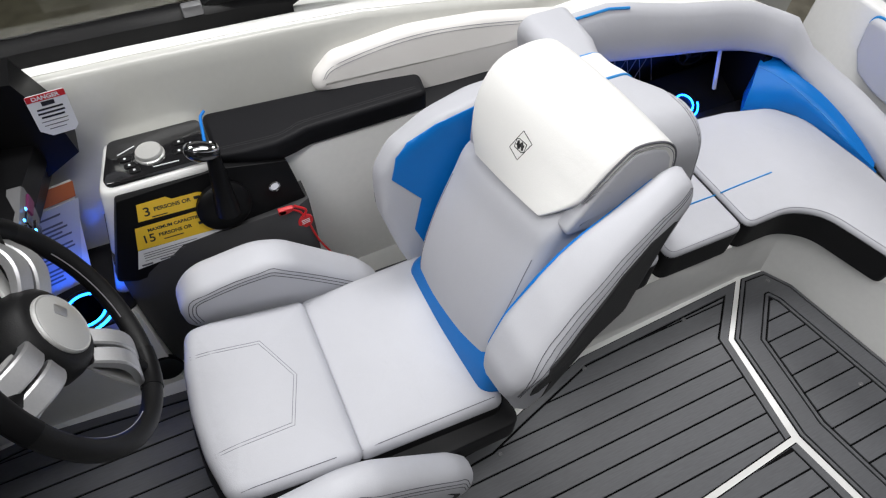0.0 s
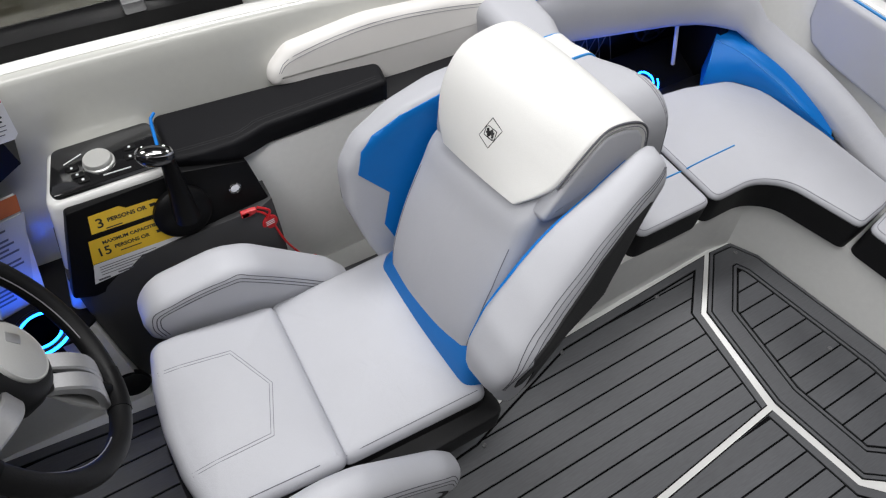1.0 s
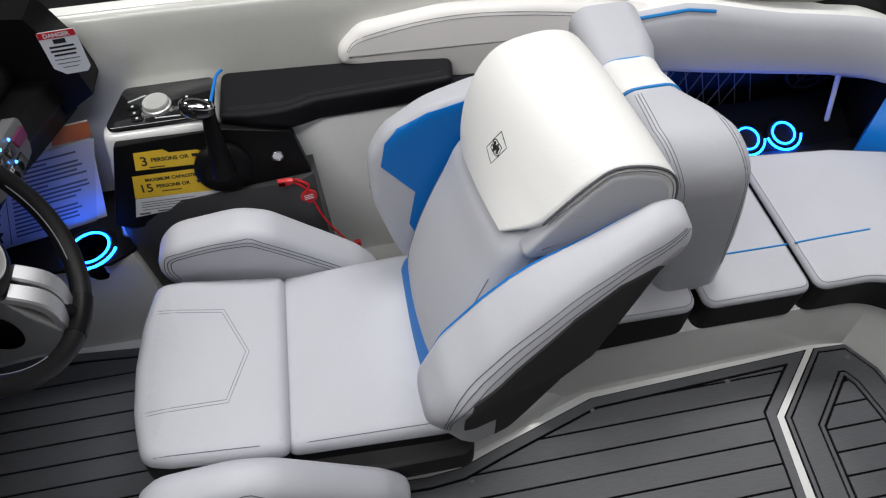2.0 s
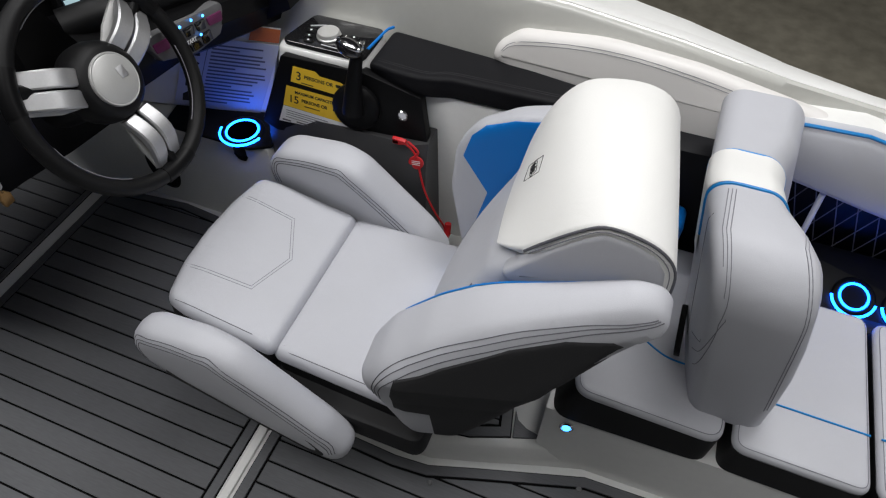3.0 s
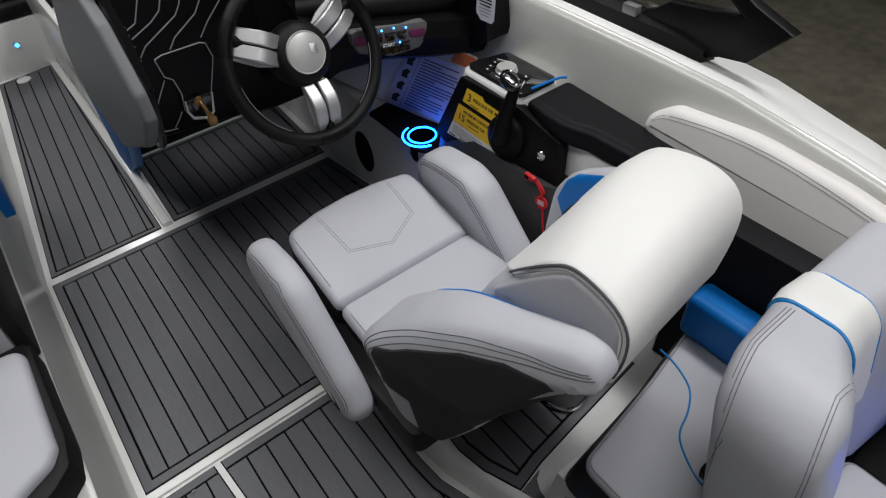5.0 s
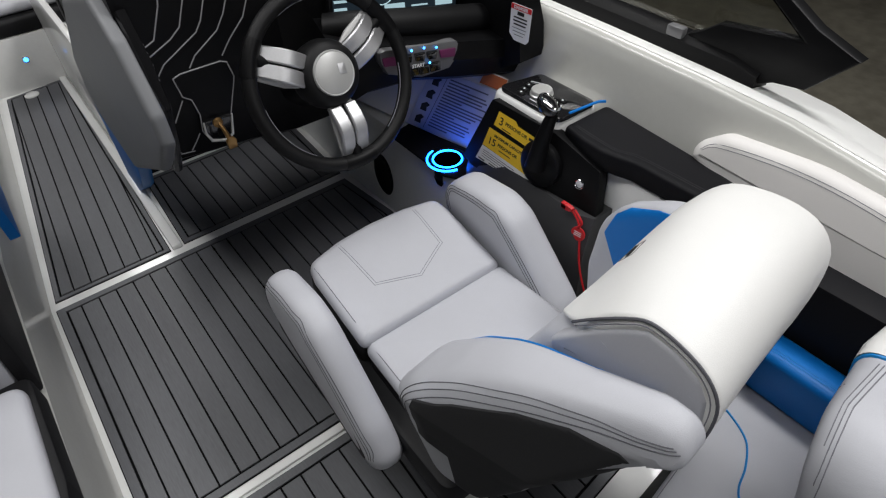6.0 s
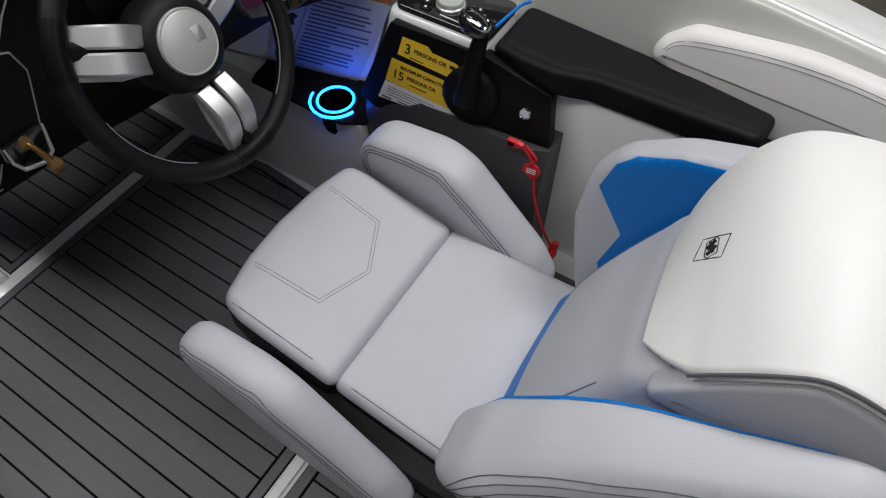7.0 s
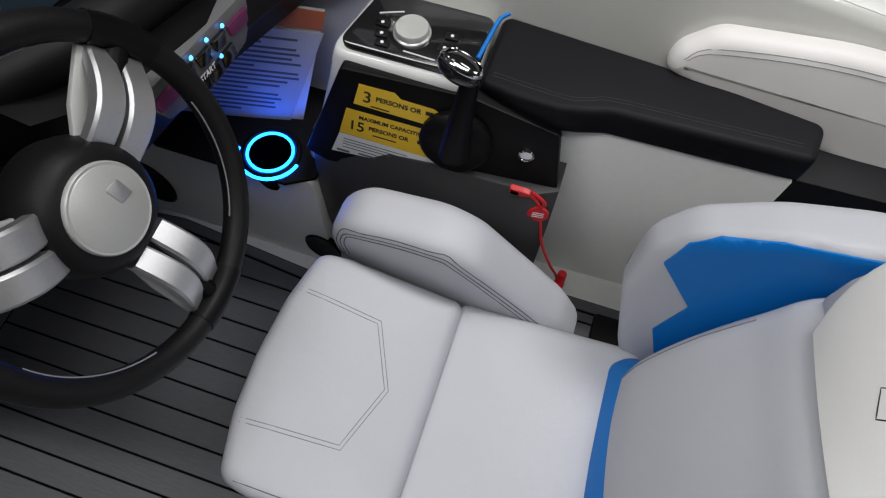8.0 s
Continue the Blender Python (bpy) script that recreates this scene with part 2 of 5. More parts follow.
def loft(sections, caps=True):
    bm = bmesh.new()
    loops = [[bm.verts.new(q) for q in s] for s in sections]
    for lo, hi in zip(loops, loops[1:]):
        for i in range(len(lo)):
            bm.faces.new((lo[i - 1], lo[i], hi[i], hi[i - 1]))
    if caps:
        bm.faces.new(loops[0])
        bm.faces.new(loops[-1])
    return bm


def onto(ob, pts, way, lift=0.0):
    """Lay points onto a mesh along a direction, in the mesh's own space."""
    tree = BVHTree.FromPolygons([v.co.copy() for v in ob.data.vertices], [tuple(p.vertices) for p in ob.data.polygons])
    w = Vector(way).normalized()
    out = []
    for q in pts:
        hit = tree.ray_cast(Vector(q) - w * 0.5, w)
        if hit[0] is not None:
            out.append(hit[0] - w * lift)
    return out


def seam(host, pts, way, r=0.0011, mat=None, per=5, name="seam", lift=-0.0002, straight=False):
    if straight:
        p = [Vector(q) for q in pts]
        fine = [p[i].lerp(p[i + 1], j / 8) for i in range(len(p) - 1) for j in range(8)] + [p[-1]]
    else:
        fine = smoothline(pts, per)
    line = onto(host, fine, way, lift)
    if len(line) < 3:
        return None
    return part(name, tube(line, r, 5), mat or STITCH, host)


def lay(x, y, z):
    """Axes of a pad: its x along x, its y along y, its thickness along z, each a vector."""
    return Matrix((Vector(x), Vector(y), Vector(z))).transposed().to_4x4()


XZ_IN = lay((1, 0, 0), (0, 0, 1), (0, 1, 0))
XZ_OUT = lay((1, 0, 0), (0, 0, 1), (0, -1, 0))


def clip(poly, axis, lo, hi):
    """The part of an outline between two values of one axis."""
    for lim, sg in ((lo, 1), (hi, -1)):
        out = []
        for i in range(len(poly)):
            a, b = poly[i - 1], poly[i]
            da, db = sg * (a[axis] - lim), sg * (b[axis] - lim)
            if (da >= 0) != (db >= 0):
                t = da / (da - db)
                out.append((a[0] + (b[0] - a[0]) * t, a[1] + (b[1] - a[1]) * t))
            if db >= 0:
                out.append((b[0], b[1]))
        poly = out
        if len(poly) < 3:
            return []
    return poly


# ---- hall round the boat ----
hall_floor = part("ground", slab([(-9, -8), (11, -8), (11, 11), (-9, 11)], -1.35, -1.25, 0), CONCRETE, smooth=0)
tagged(hall_floor, "stained brown concrete floor of the showroom hall", "floor", kind="structure")
for nm, b in (("wall_north", (-9, 11, -1.25, 11, 11.2, 3.6)), ("wall_south", (-9, -8.2, -1.25, 11, -8, 3.6)), ("wall_east", (11, -8, -1.25, 11.2, 11, 3.6)), ("wall_west", (-9.2, -8, -1.25, -9, 11, 3.6))):
    tagged(part(nm, box(*b, bevel=0), PAINT, smooth=0), "plain painted wall of the showroom hall", "wall", kind="structure")
tagged(part("ceiling", box(-9, -8, 3.6, 11, 11, 3.7, bevel=0), PAINT, smooth=0), "plain ceiling of the showroom hall", "ceiling", kind="structure")

# ---- cockpit sole: white moulded liner with foam mats ----
sole = part("cockpit_sole", slab([(-2.6, -0.9), (1.95, -0.9), (1.95, 1.3), (-2.6, 1.3)], -0.06, -0.005, 0), GEL, smooth=0)
tagged(sole, "white moulded fibreglass cockpit floor", "boat floor", kind="structure")

SP = 0.0534


def pull(ring, outline, edge, by):
    """Let one edge of an inner outline run out to the rim of the mat."""
    if edge is None:
        return ring
    a, b = Vector(outline[edge]), Vector(outline[(edge + 1) % len(outline)])
    u = (b - a).normalized()
    n = Vector((-u.y, u.x))
    ring = [Vector(q) for q in ring]
    for k in (edge, (edge + 1) % len(outline)):
        d = (ring[k] - a).dot(n)
        ring[k] = ring[k] - n * (d - math.copysign(by, d))
    return ring


def mat_of_planks(label, outline, border, y0, axis=1, open_edge=None, rings=(), shear=0.0):
    top = thing("floor_mat", label, "floor mat", "foam floor mats")
    outline = [(q[0], q[1] + shear * q[0]) for q in outline]
    gap = 0.0050
    part("groove_bed", slab(outline, -0.0062, -0.0042, 0), GROOVE, top, smooth=0)
    o, i2 = inset(outline, 0.003), pull(inset(outline, border - gap), outline, open_edge, 0.0035)
    cuts = [0.003, *rings, border - gap / 2]
    for lo, hi in zip(cuts[:-2], cuts[1:-1]):
        band_bm = bmesh.new()
        a, b = inset(outline, lo + (gap / 2 if lo > 0.004 else 0)), inset(outline, hi - gap / 2)
        loops = [[band_bm.verts.new((*q, z)) for q in src] for src, z in ((a, -0.0055), (a, 0.0), (b, 0.0), (b, -0.0055))]
        for p, q in zip(loops, loops[1:]):
            for k in range(len(p)):
                band_bm.faces.new((p[k - 1], p[k], q[k], q[k - 1]))
        part("border", band_bm, EVA, top, smooth=0)
    if rings:
        o = inset(outline, rings[-1] + gap / 2)
    bm = bmesh.new()
    loops = [[bm.verts.new((*q, z)) for q in src] for src, z in ((o, -0.0055), (o, 0.0), (i2, 0.0), (i2, -0.0055))]
    for a, b in zip(loops, loops[1:]):
        for k in range(len(a)):
            bm.faces.new((a[k - 1], a[k], b[k], b[k - 1]))
    part("border", bm, EVA, top, smooth=0)
    field = pull(inset(outline, border + gap * 0.3), outline, open_edge, 0.004)
    vals = [q[axis] for q in field]
    k = math.floor((min(vals) - y0) / SP)
    while y0 + k * SP < max(vals):
        lo, hi = y0 + k * SP + gap / 2, y0 + (k + 1) * SP - gap / 2
        piece = clip([tuple(q) for q in field], axis, lo, hi)
        if len(piece) >= 3:
            a2 = abs(sum(piece[i - 1][0] * piece[i][1] - piece[i][0] * piece[i - 1][1] for i in range(len(piece))))
            if a2 > 4e-4:
                part("plank", slab(piece, -0.0055, 0.0, 0), EVA, top, smooth=0)
        k += 1
    for ob in top.children if shear else ():
        for v in ob.data.vertices:
            v.co.y -= shear * v.co.x
    return top


MAT_MAIN = [(-0.835, -0.012), (0.055, -0.012), (0.055, 0.98), (-0.10, 1.02), (-0.56, 1.06), (-0.835, 1.03)]
MAT_AFT = [(0.090, 0.166), (1.212, 0.253), (1.254, 0.546), (1.412, 0.696), (0.83, 0.675), (0.58, 0.60), (0.48, 0.568), (0.40, 0.562), (0.20, 0.57), (0.092, 0.57)]
MAT_PORT = [(0.092, -0.012), (0.30, -0.02), (0.5, -0.3), (1.32, -0.3), (1.30, -0.05), (1.256, -0.006), (1.214, 0.238), (0.090, 0.150)]
MAT_PASSAGE = [(-2.40, 0.13), (-0.87, -0.005), (-0.87, 0.368), (-2.44, 0.40)]
MAT_FOOT = [(-1.34, 0.43), (-0.875, 0.415), (-0.875, 1.035), (-1.34, 1.055)]
MAT_STEP = [(0.10, 0.64), (0.485, 0.622), (0.556, 0.634), (0.645, 0.668), (0.627, 0.75), (0.611, 0.882), (0.584, 1.125), (0.10, 1.125)]
mat_of_planks("dark grey foam mat scored like ship planks by the helm", MAT_MAIN, 0.030, 0.0045)
mat_of_planks("grey foam mat scored like ship planks beside the bench", MAT_AFT, 0.030, 0.0105, open_edge=0)
mat_of_planks("grey foam mat scored like ship planks, port half", MAT_PORT, 0.030, 0.0105, open_edge=6)
mat_of_planks("grey foam mat in the walkway to the bow", MAT_PASSAGE, 0.022, 0.0045, shear=0.06)
mat_of_planks("dark grey foam mat in the helm footwell", MAT_FOOT, 0.026, 0.0045)
# stern mat with a wide curved border
STERN_OUT = [(1.234, 0.246), (1.275, -0.001), (1.345, -0.05), (1.345, -0.32), (1.66, -0.32), (1.635, 0.203), (1.56, 0.615), (1.515, 0.692), (1.431, 0.696), (1.270, 0.541)]
mat_of_planks("grey foam mat with a broad border at the stern", STERN_OUT, 0.088, 0.0105, rings=(0.014, 0.072))

# the strip's bright lit look comes from the lighter gelcoat colour
strip = part("threshold", box(0.0625, -0.012, -0.006, 0.0830, 0.575, 0.0035, 0.0025), GEL_LIT, smooth=0)
tagged(strip, "white raised threshold strip between the foam mats", "threshold", kind="structure")

# ---- moulded plinth and bench base ----
PLINTH = [(0.20, 0.585), (0.30, 0.588), (0.41, 0.580), (0.48, 0.586), (0.57, 0.612), (0.82, 0.692), (0.90, 0.70), (0.90, 1.25), (0.0, 1.25), (0.0, 1.06), (0.10, 0.62)]
bm = bmesh.new()
lo = [bm.verts.new((*q, -0.01)) for q in PLINTH]
mid = [bm.verts.new((*q, 0.062)) for q in inset(PLINTH, 0.012)]
hi = [bm.verts.new((*q, 0.078)) for q in inset(PLINTH, 0.026)]
for a, b in ((lo, mid), (mid, hi)):
    for k in range(len(a)):
        bm.faces.new((a[k - 1], a[k], b[k], b[k - 1]))
bm.faces.new(hi)
plinth = part("seat_plinth", bm, GEL, smooth=50)
tagged(plinth, "white moulded fibreglass step under the helm seat", "step", kind="structure")
step_mat = mat_of_planks("dark grey foam mat on the step behind the helm seat", MAT_STEP, 0.03, 0.0045)
part("corner_piece", slab([(0.648, 0.669), (0.718, 0.693), (0.672, 0.701), (0.648, 0.714), (0.636, 0.735)], -0.0055, 0.0, 0.001), EVA, step_mat, smooth=0)
step_mat.location.z = 0.0835

BENCH = [(0.70, 0.715), (0.82, 0.712), (1.43, 0.722), (1.50, 0.712), (1.585, 0.64), (1.655, 0.22), (1.68, -0.5)]
bm = bmesh.new()
foot = [(0.70, 0.655), (0.82, 0.690), (1.43, 0.706), (1.51, 0.696), (1.56, 0.618), (1.636, 0.20), (1.66, -0.5)]
levels = [[bm.verts.new((*Vector(f).lerp(Vector(t), k), z)) for f, t in zip(foot, BENCH)] for k, z in ((0, -0.01), (0.15, 0.02), (0.85, 0.165), (1.0, 0.194))]
back = [[bm.verts.new((x, y, z)) for x, y in ((1.95, -0.5), (1.95, 1.25), (0.70, 1.25))] for z in (-0.01, 0.02, 0.165, 0.194)]
for a, b in zip(range(3), range(1, 4)):
    la, lb = levels[a] + back[a], levels[b] + back[b]
    for k in range(len(la)):
        bm.faces.new((la[k - 1], la[k], lb[k], lb[k - 1]))
bm.faces.new(levels[3] + back[3])
bench_base = part("bench_base", bm, GEL, smooth=35)
tagged(bench_base, "white moulded fibreglass bench base along the side and stern", "bench base", kind="structure")


# ---- helm seat ----
SEAT = thing("helm_chair", "light grey helm seat with white headrest and blue inlays", "boat seat")
FO, FR = [(-0.098, -0.180), (-0.05, -0.189), (0.152, -0.191), (0.152, 0.192), (-0.05, 0.192), (-0.100, 0.184), (-0.118, 0.09), (-0.123, 0.0), (-0.118, -0.09)], [0.05, 0.05, 0.022, 0.022, 0.05, 0.05, 0.2, 0.2, 0.2]
FT = Matrix.Translation((0.152, 0.7285, 0.285)) @ pose(0, 0, 0, 0, 12, 0) @ Matrix.Translation((-0.152, 0, 0))
fc = part("front_cushion", pad(FO, 0.032, 0.024, 0.005, 0.008, FR), GREY, SEAT, m=FT @ Matrix.Translation((0, 0, 0.073)))
part("cushion_base", slab(inset(fillet([Vector(q) for q in FO], FR), 0.001), 0.0, 0.077, 0.003), BLACK, SEAT, "black vinyl lower half of the cushion", m=FT)


def lines_on(host, way, runs, r=0.0009, mat=None, straight=True, name="seam"):
    for run in runs:
        seam(host, run, way, r, mat, straight=straight, name=name)


lines_on(fc, (0, 0, -1), [[(-0.075, 0.837 + o, 0.45), (0.054 + o * 0.6, 0.829 + o, 0.45), (0.098 + o, 0.739, 0.45), (0.066 + o * 0.6, 0.643 - o, 0.45), (-0.075, 0.633 - o, 0.45)] for o in (0.0, 0.006)], 0.0008, LSTITCH)
lines_on(fc, (0, 0, -1), [[(-0.075, 0.5535, 0.45), (0.120, 0.5535, 0.45)]], 0.0009, STITCH)
rc = part("rear_cushion", pad([(0.157, -0.192), (0.47, -0.205), (0.47, 0.205), (0.157, 0.192)], 0.036, 0.026, 0.008, 0.010, 0.025), GREY, SEAT, m=Matrix.Translation((0, 0.735, 0.340)))
part("cushion_base", slab([(0.160, 0.547), (0.47, 0.534), (0.47, 0.936), (0.160, 0.923)], 0.276, 0.346, 0.003, 0.02), BLACK, SEAT, "black vinyl lower half of the cushion")
lines_on(rc, (0, 0, -1), [[(0.17, 0.555, 0.45), (0.45, 0.545, 0.45)]], 0.0009, STITCH)
part("seat_pan", slab([(-0.050, 0.500), (0.50, 0.500), (0.50, 0.930), (-0.050, 0.930)], 0.232, 0.300, 0.01, 0.03), BLACK, SEAT, "black vinyl base under the cushions")
part("pedestal", slab([(0.10, 0.62), (0.42, 0.62), (0.42, 0.86), (0.10, 0.86)], 0.07, 0.24, 0.01, 0.05), GEL, SEAT)

# the back: built upright round its own foot, then turned and leaned as one
BACK = pose(0.45, 0.735, 0.38, -7.5, 0, 4)


def back_loft(front, rear, halves, rad=0.030, n=6, bulge=0.0):
    """A back pad from paired front and rear points in x, z and a half width for each; rounded sides, a proud middle."""
    secs = []
    for (fx, fz), (rx, rz), h in zip(front, rear, halves):
        f, r = Vector((fx, 0, fz)), Vector((rx, 0, rz))
        rd = min(rad, (r - f).length * 0.45)
        d = (r - f).normalized()
        half = [f + d * (rd * (1 - math.cos(math.pi / 2 * j / n))) + Vector((0, h - rd + rd * math.sin(math.pi / 2 * j / n), 0)) for j in range(n + 1)] + [r + Vector((0, h, 0))]
        other = [Vector((q.x, -q.y, q.z)) for q in half]
        mid = [f + Vector((0, y * (h - rd), 0)) - d * (bulge * (1 - y * y)) for y in (-0.75, -0.5, -0.25, 0, 0.25, 0.5, 0.75)]
        secs.append(half + other[::-1] + mid)
    return loft(secs)


def dense(pts, per=3):
    return smoothline([(*q, 0) for q in pts], per)


PF = [(-0.012, 0.040), (-0.004, 0.09), (0.022, 0.16), (0.052, 0.225), (0.083, 0.285), (0.108, 0.333), (0.150, 0.362)]
PR = [(0.10, 0.02), (0.11, 0.07), (0.14, 0.13), (0.18, 0.20), (0.22, 0.26), (0.26, 0.30), (0.28, 0.34)]
bp = part("backrest_pad", back_loft([q.xy for q in dense(PF)], [q.xy for q in dense(PR)], [q.x for q in dense([(0.148, 0), (0.153, 0), (0.156, 0), (0.156, 0), (0.154, 0), (0.152, 0), (0.148, 0)])], bulge=0.007), GREY, SEAT, m=BACK)
part("lumbar_band", back_loft([(-0.036, -0.04), (-0.030, 0.0), (-0.018, 0.035), (-0.002, 0.064)], [(0.09, -0.04), (0.09, 0.0), (0.09, 0.03), (0.10, 0.05)], [0.178, 0.178, 0.174, 0.160], bulge=0.003), BLUE, SEAT, "blue vinyl band at the foot of the backrest", m=BACK)
HF = [(0.101, 0.356), (0.108, 0.390), (0.122, 0.430), (0.145, 0.474), (0.178, 0.506), (0.222, 0.518), (0.268, 0.519), (0.306, 0.506), (0.330, 0.474), (0.335, 0.42), (0.330, 0.35)]
HI = [(0.20, 0.345), (0.20, 0.37), (0.21, 0.39), (0.225, 0.40), (0.24, 0.41), (0.255, 0.41), (0.27, 0.41), (0.28, 0.40), (0.285, 0.385), (0.285, 0.36), (0.28, 0.33)]
HW = [0.103, 0.125, 0.141, 0.147, 0.149, 0.149, 0.149, 0.149, 0.149, 0.149, 0.149]


HP = [(0.109, 0.350), (0.130, 0.369), (0.154, 0.391), (0.182, 0.422), (0.216, 0.455), (0.250, 0.471), (0.292, 0.466), (0.330, 0.450), (0.352, 0.422), (0.356, 0.38), (0.349, 0.33)]


def fall(x, z, k):
    """The crown of the headrest drops towards port: from the starboard profile to the lower port one."""
    best = None
    for (a, b), (c, d) in zip(zip(HF, HF[1:]), zip(HP, HP[1:])):
        a, b, c, d = Vector(a), Vector(b), Vector(c), Vector(d)
        t = min(1.0, max(0.0, (Vector((x, z)) - a).dot(b - a) / (b - a).length_squared))
        gap = (a.lerp(b, t) - Vector((x, z))).length
        if best is None or gap < best[0]:
            best = (gap, c.lerp(d, t) - a.lerp(b, t))
    return x + k * best[1].x, z + k * best[1].y


def droop(bm):
    for v in bm.verts:
        v.co.x, v.co.z = fall(v.co.x, v.co.z, min(1.0, max(0.0, (0.12 - v.co.y) / 0.268)) ** 1.4)
    return bm


hr = part("headrest", droop(back_loft([q.xy for q in dense(HF)], [q.xy for q in dense(HI)], [q.x for q in dense([(h, 0) for h in HW])], rad=0.007, bulge=0.003)), WHITE, SEAT, "white vinyl headrest wrapped over the top", m=BACK @ Matrix.Translation((0.003, -0.012, 0)))
# edge seams of the back pad
fwd = (BACK.to_3x3() @ Vector((1, 0, -0.3))).normalized()
for run in ([(-0.139, 0.335), (-0.143, 0.25), (-0.143, 0.15), (-0.136, 0.07)], [(0.135, 0.335), (0.138, 0.25), (0.134, 0.15), (0.126, 0.06)]):
    seam(bp, [BACK @ Vector((-0.1, y, z)) for y, z in run], fwd, 0.0010, LSTITCH, straight=True, lift=0.0003)
# embroidered diamond badge
axis = (BACK.to_3x3() @ Vector((0.785, 0, -0.62))).normalized()


def badge_line(pts, r, mat):
    seam(hr, [BACK @ Vector((0.131 + 0.62 * 0.9 * z, y * 1.3 - 0.0118, 0.429 + 0.785 * 0.9 * z)) for y, z in pts], axis, r, mat, straight=True, name="badge")


badge_line([(0.0060, 0.0265), (-0.0145, 0.0160), (-0.0060, -0.0265), (0.0145, -0.0160), (0.0060, 0.0265)], 0.0009, INK)
badge_line([(-0.008, 0.009), (0.006, 0.010), (0.0095, 0.006), (0.008, -0.009), (-0.006, -0.010), (-0.0095, -0.006), (-0.008, 0.009)], 0.0009, INK)
badge_line([(-0.006, -0.006), (-0.001, 0.006), (0.001, -0.006), (0.006, 0.006)], 0.0028, INK)
badge_line([(-0.006, 0.003), (0.006, -0.002)], 0.0026, INK)


def flare(bm, thick, sy):
    """Bolsters stand wider at the front than at the foot and the rear; the port one slopes off outwards."""
    for v in bm.verts:
        x, z, w = v.co
        f = w / thick
        if sy > 0:
            inner, outer = 0.192 - 0.22 * x, 0.268 - 0.10 * max(0.0, x) - 0.20 * (0.225 - min(z, 0.225))
            drop = 0.018 * f * min(1.0, max(0.0, (z - 0.22) / 0.15))
        else:
            inner, outer = 0.190 - 0.06 * x, 0.303 - 0.23 * max(0.0, x - 0.02) - 0.22 * (0.225 - min(z, 0.225))
            drop = 0.050 * max(0.0, f) ** 1.3 * min(1.0, max(0.0, (z - 0.12) / 0.16)) + 0.022 * max(0.0, 1 - f) ** 2 * min(1.0, max(0.0, (x - 0.10) / 0.12))
        v.co = Vector((x, z - drop, inner + (outer - inner) * f))
    return bm


def skin(outline, host, r_low, lift=0.0028, step=0.007):
    """A thin sheet over the rounded inner face of a pad with the outline of its host."""
    bm = slab(outline, 0.0, 0.001, 0, 0.003)
    bmesh.ops.delete(bm, geom=[v for v in bm.verts if v.co.z > 0.0005], context="VERTS")
    bmesh.ops.triangulate(bm, faces=bm.faces[:])
    for axis in (0, 1):
        lo, hi = min(v.co[axis] for v in bm.verts), max(v.co[axis] for v in bm.verts)
        k = lo + step
        while k < hi:
            co, no = Vector((0, 0, 0)), Vector((0, 0, 0))
            co[axis], no[axis] = k, 1
            bmesh.ops.bisect_plane(bm, geom=bm.verts[:] + bm.edges[:] + bm.faces[:], plane_co=co, plane_no=no)
            k += step
    for v in bm.verts:
        d = 1.0
        for p, q in zip(host, host[1:] + host[:1]):
            e = q - p
            t = min(1.0, max(0.0, (v.co.xy - p).dot(e) / max(e.dot(e), 1e-9)))
            d = min(d, (v.co.xy - p - e * t).length)
        d = min(d, r_low)
        v.co.z = r_low - math.sqrt(max(0.0, r_low ** 2 - (r_low - d) ** 2)) - lift
    bmesh.ops.solidify(bm, geom=bm.faces[:], thickness=0.003)
    return bm


FOOT = [(0.022, -0.045), (-0.004, -0.005), (-0.020, 0.04)]
HEEL = [(0.27, 0.25), (0.19, 0.10), (0.135, 0.02), (0.092, -0.045)]
WINGS = {1: FOOT + [(-0.052, 0.17), (-0.046, 0.275), (-0.008, 0.336), (0.07, 0.388), (0.17, 0.418), (0.255, 0.424), (0.305, 0.410), (0.315, 0.375)] + HEEL,
         -1: FOOT + [(-0.056, 0.13), (-0.054, 0.185), (-0.016, 0.250), (0.05, 0.310), (0.13, 0.363), (0.225, 0.406), (0.310, 0.434), (0.350, 0.430), (0.368, 0.398), (0.326, 0.376), (0.250, 0.258), (0.186, 0.10), (0.142, 0.02), (0.102, -0.045)]}
ROUND = {1: [0.034, 0.05, 0.10, 0.10, 0.10, 0.10, 0.2, 0.2, 0.06, 0.045, 0.05, 0.1, 0.1, 0.05, 0.034],
         -1: [0.034, 0.05, 0.10, 0.08, 0.08, 0.10, 0.2, 0.3, 0.3, 0.06, 0.035, 0.035, 0.05, 0.1, 0.1, 0.05, 0.034]}
INLAYS = {1: [(-0.026, 0.266), (-0.012, 0.316), (0.014, 0.346), (0.07, 0.377), (0.16, 0.405), (0.24, 0.406), (0.20, 0.28), (0.10, 0.10), (0.035, 0.050), (0.012, 0.112), (0.032, 0.198)],
          -1: [(-0.042, 0.130), (-0.036, 0.185), (-0.006, 0.243), (0.05, 0.302), (0.13, 0.356), (0.225, 0.399), (0.30, 0.420), (0.20, 0.28), (0.10, 0.10), (0.02, 0.05)]}
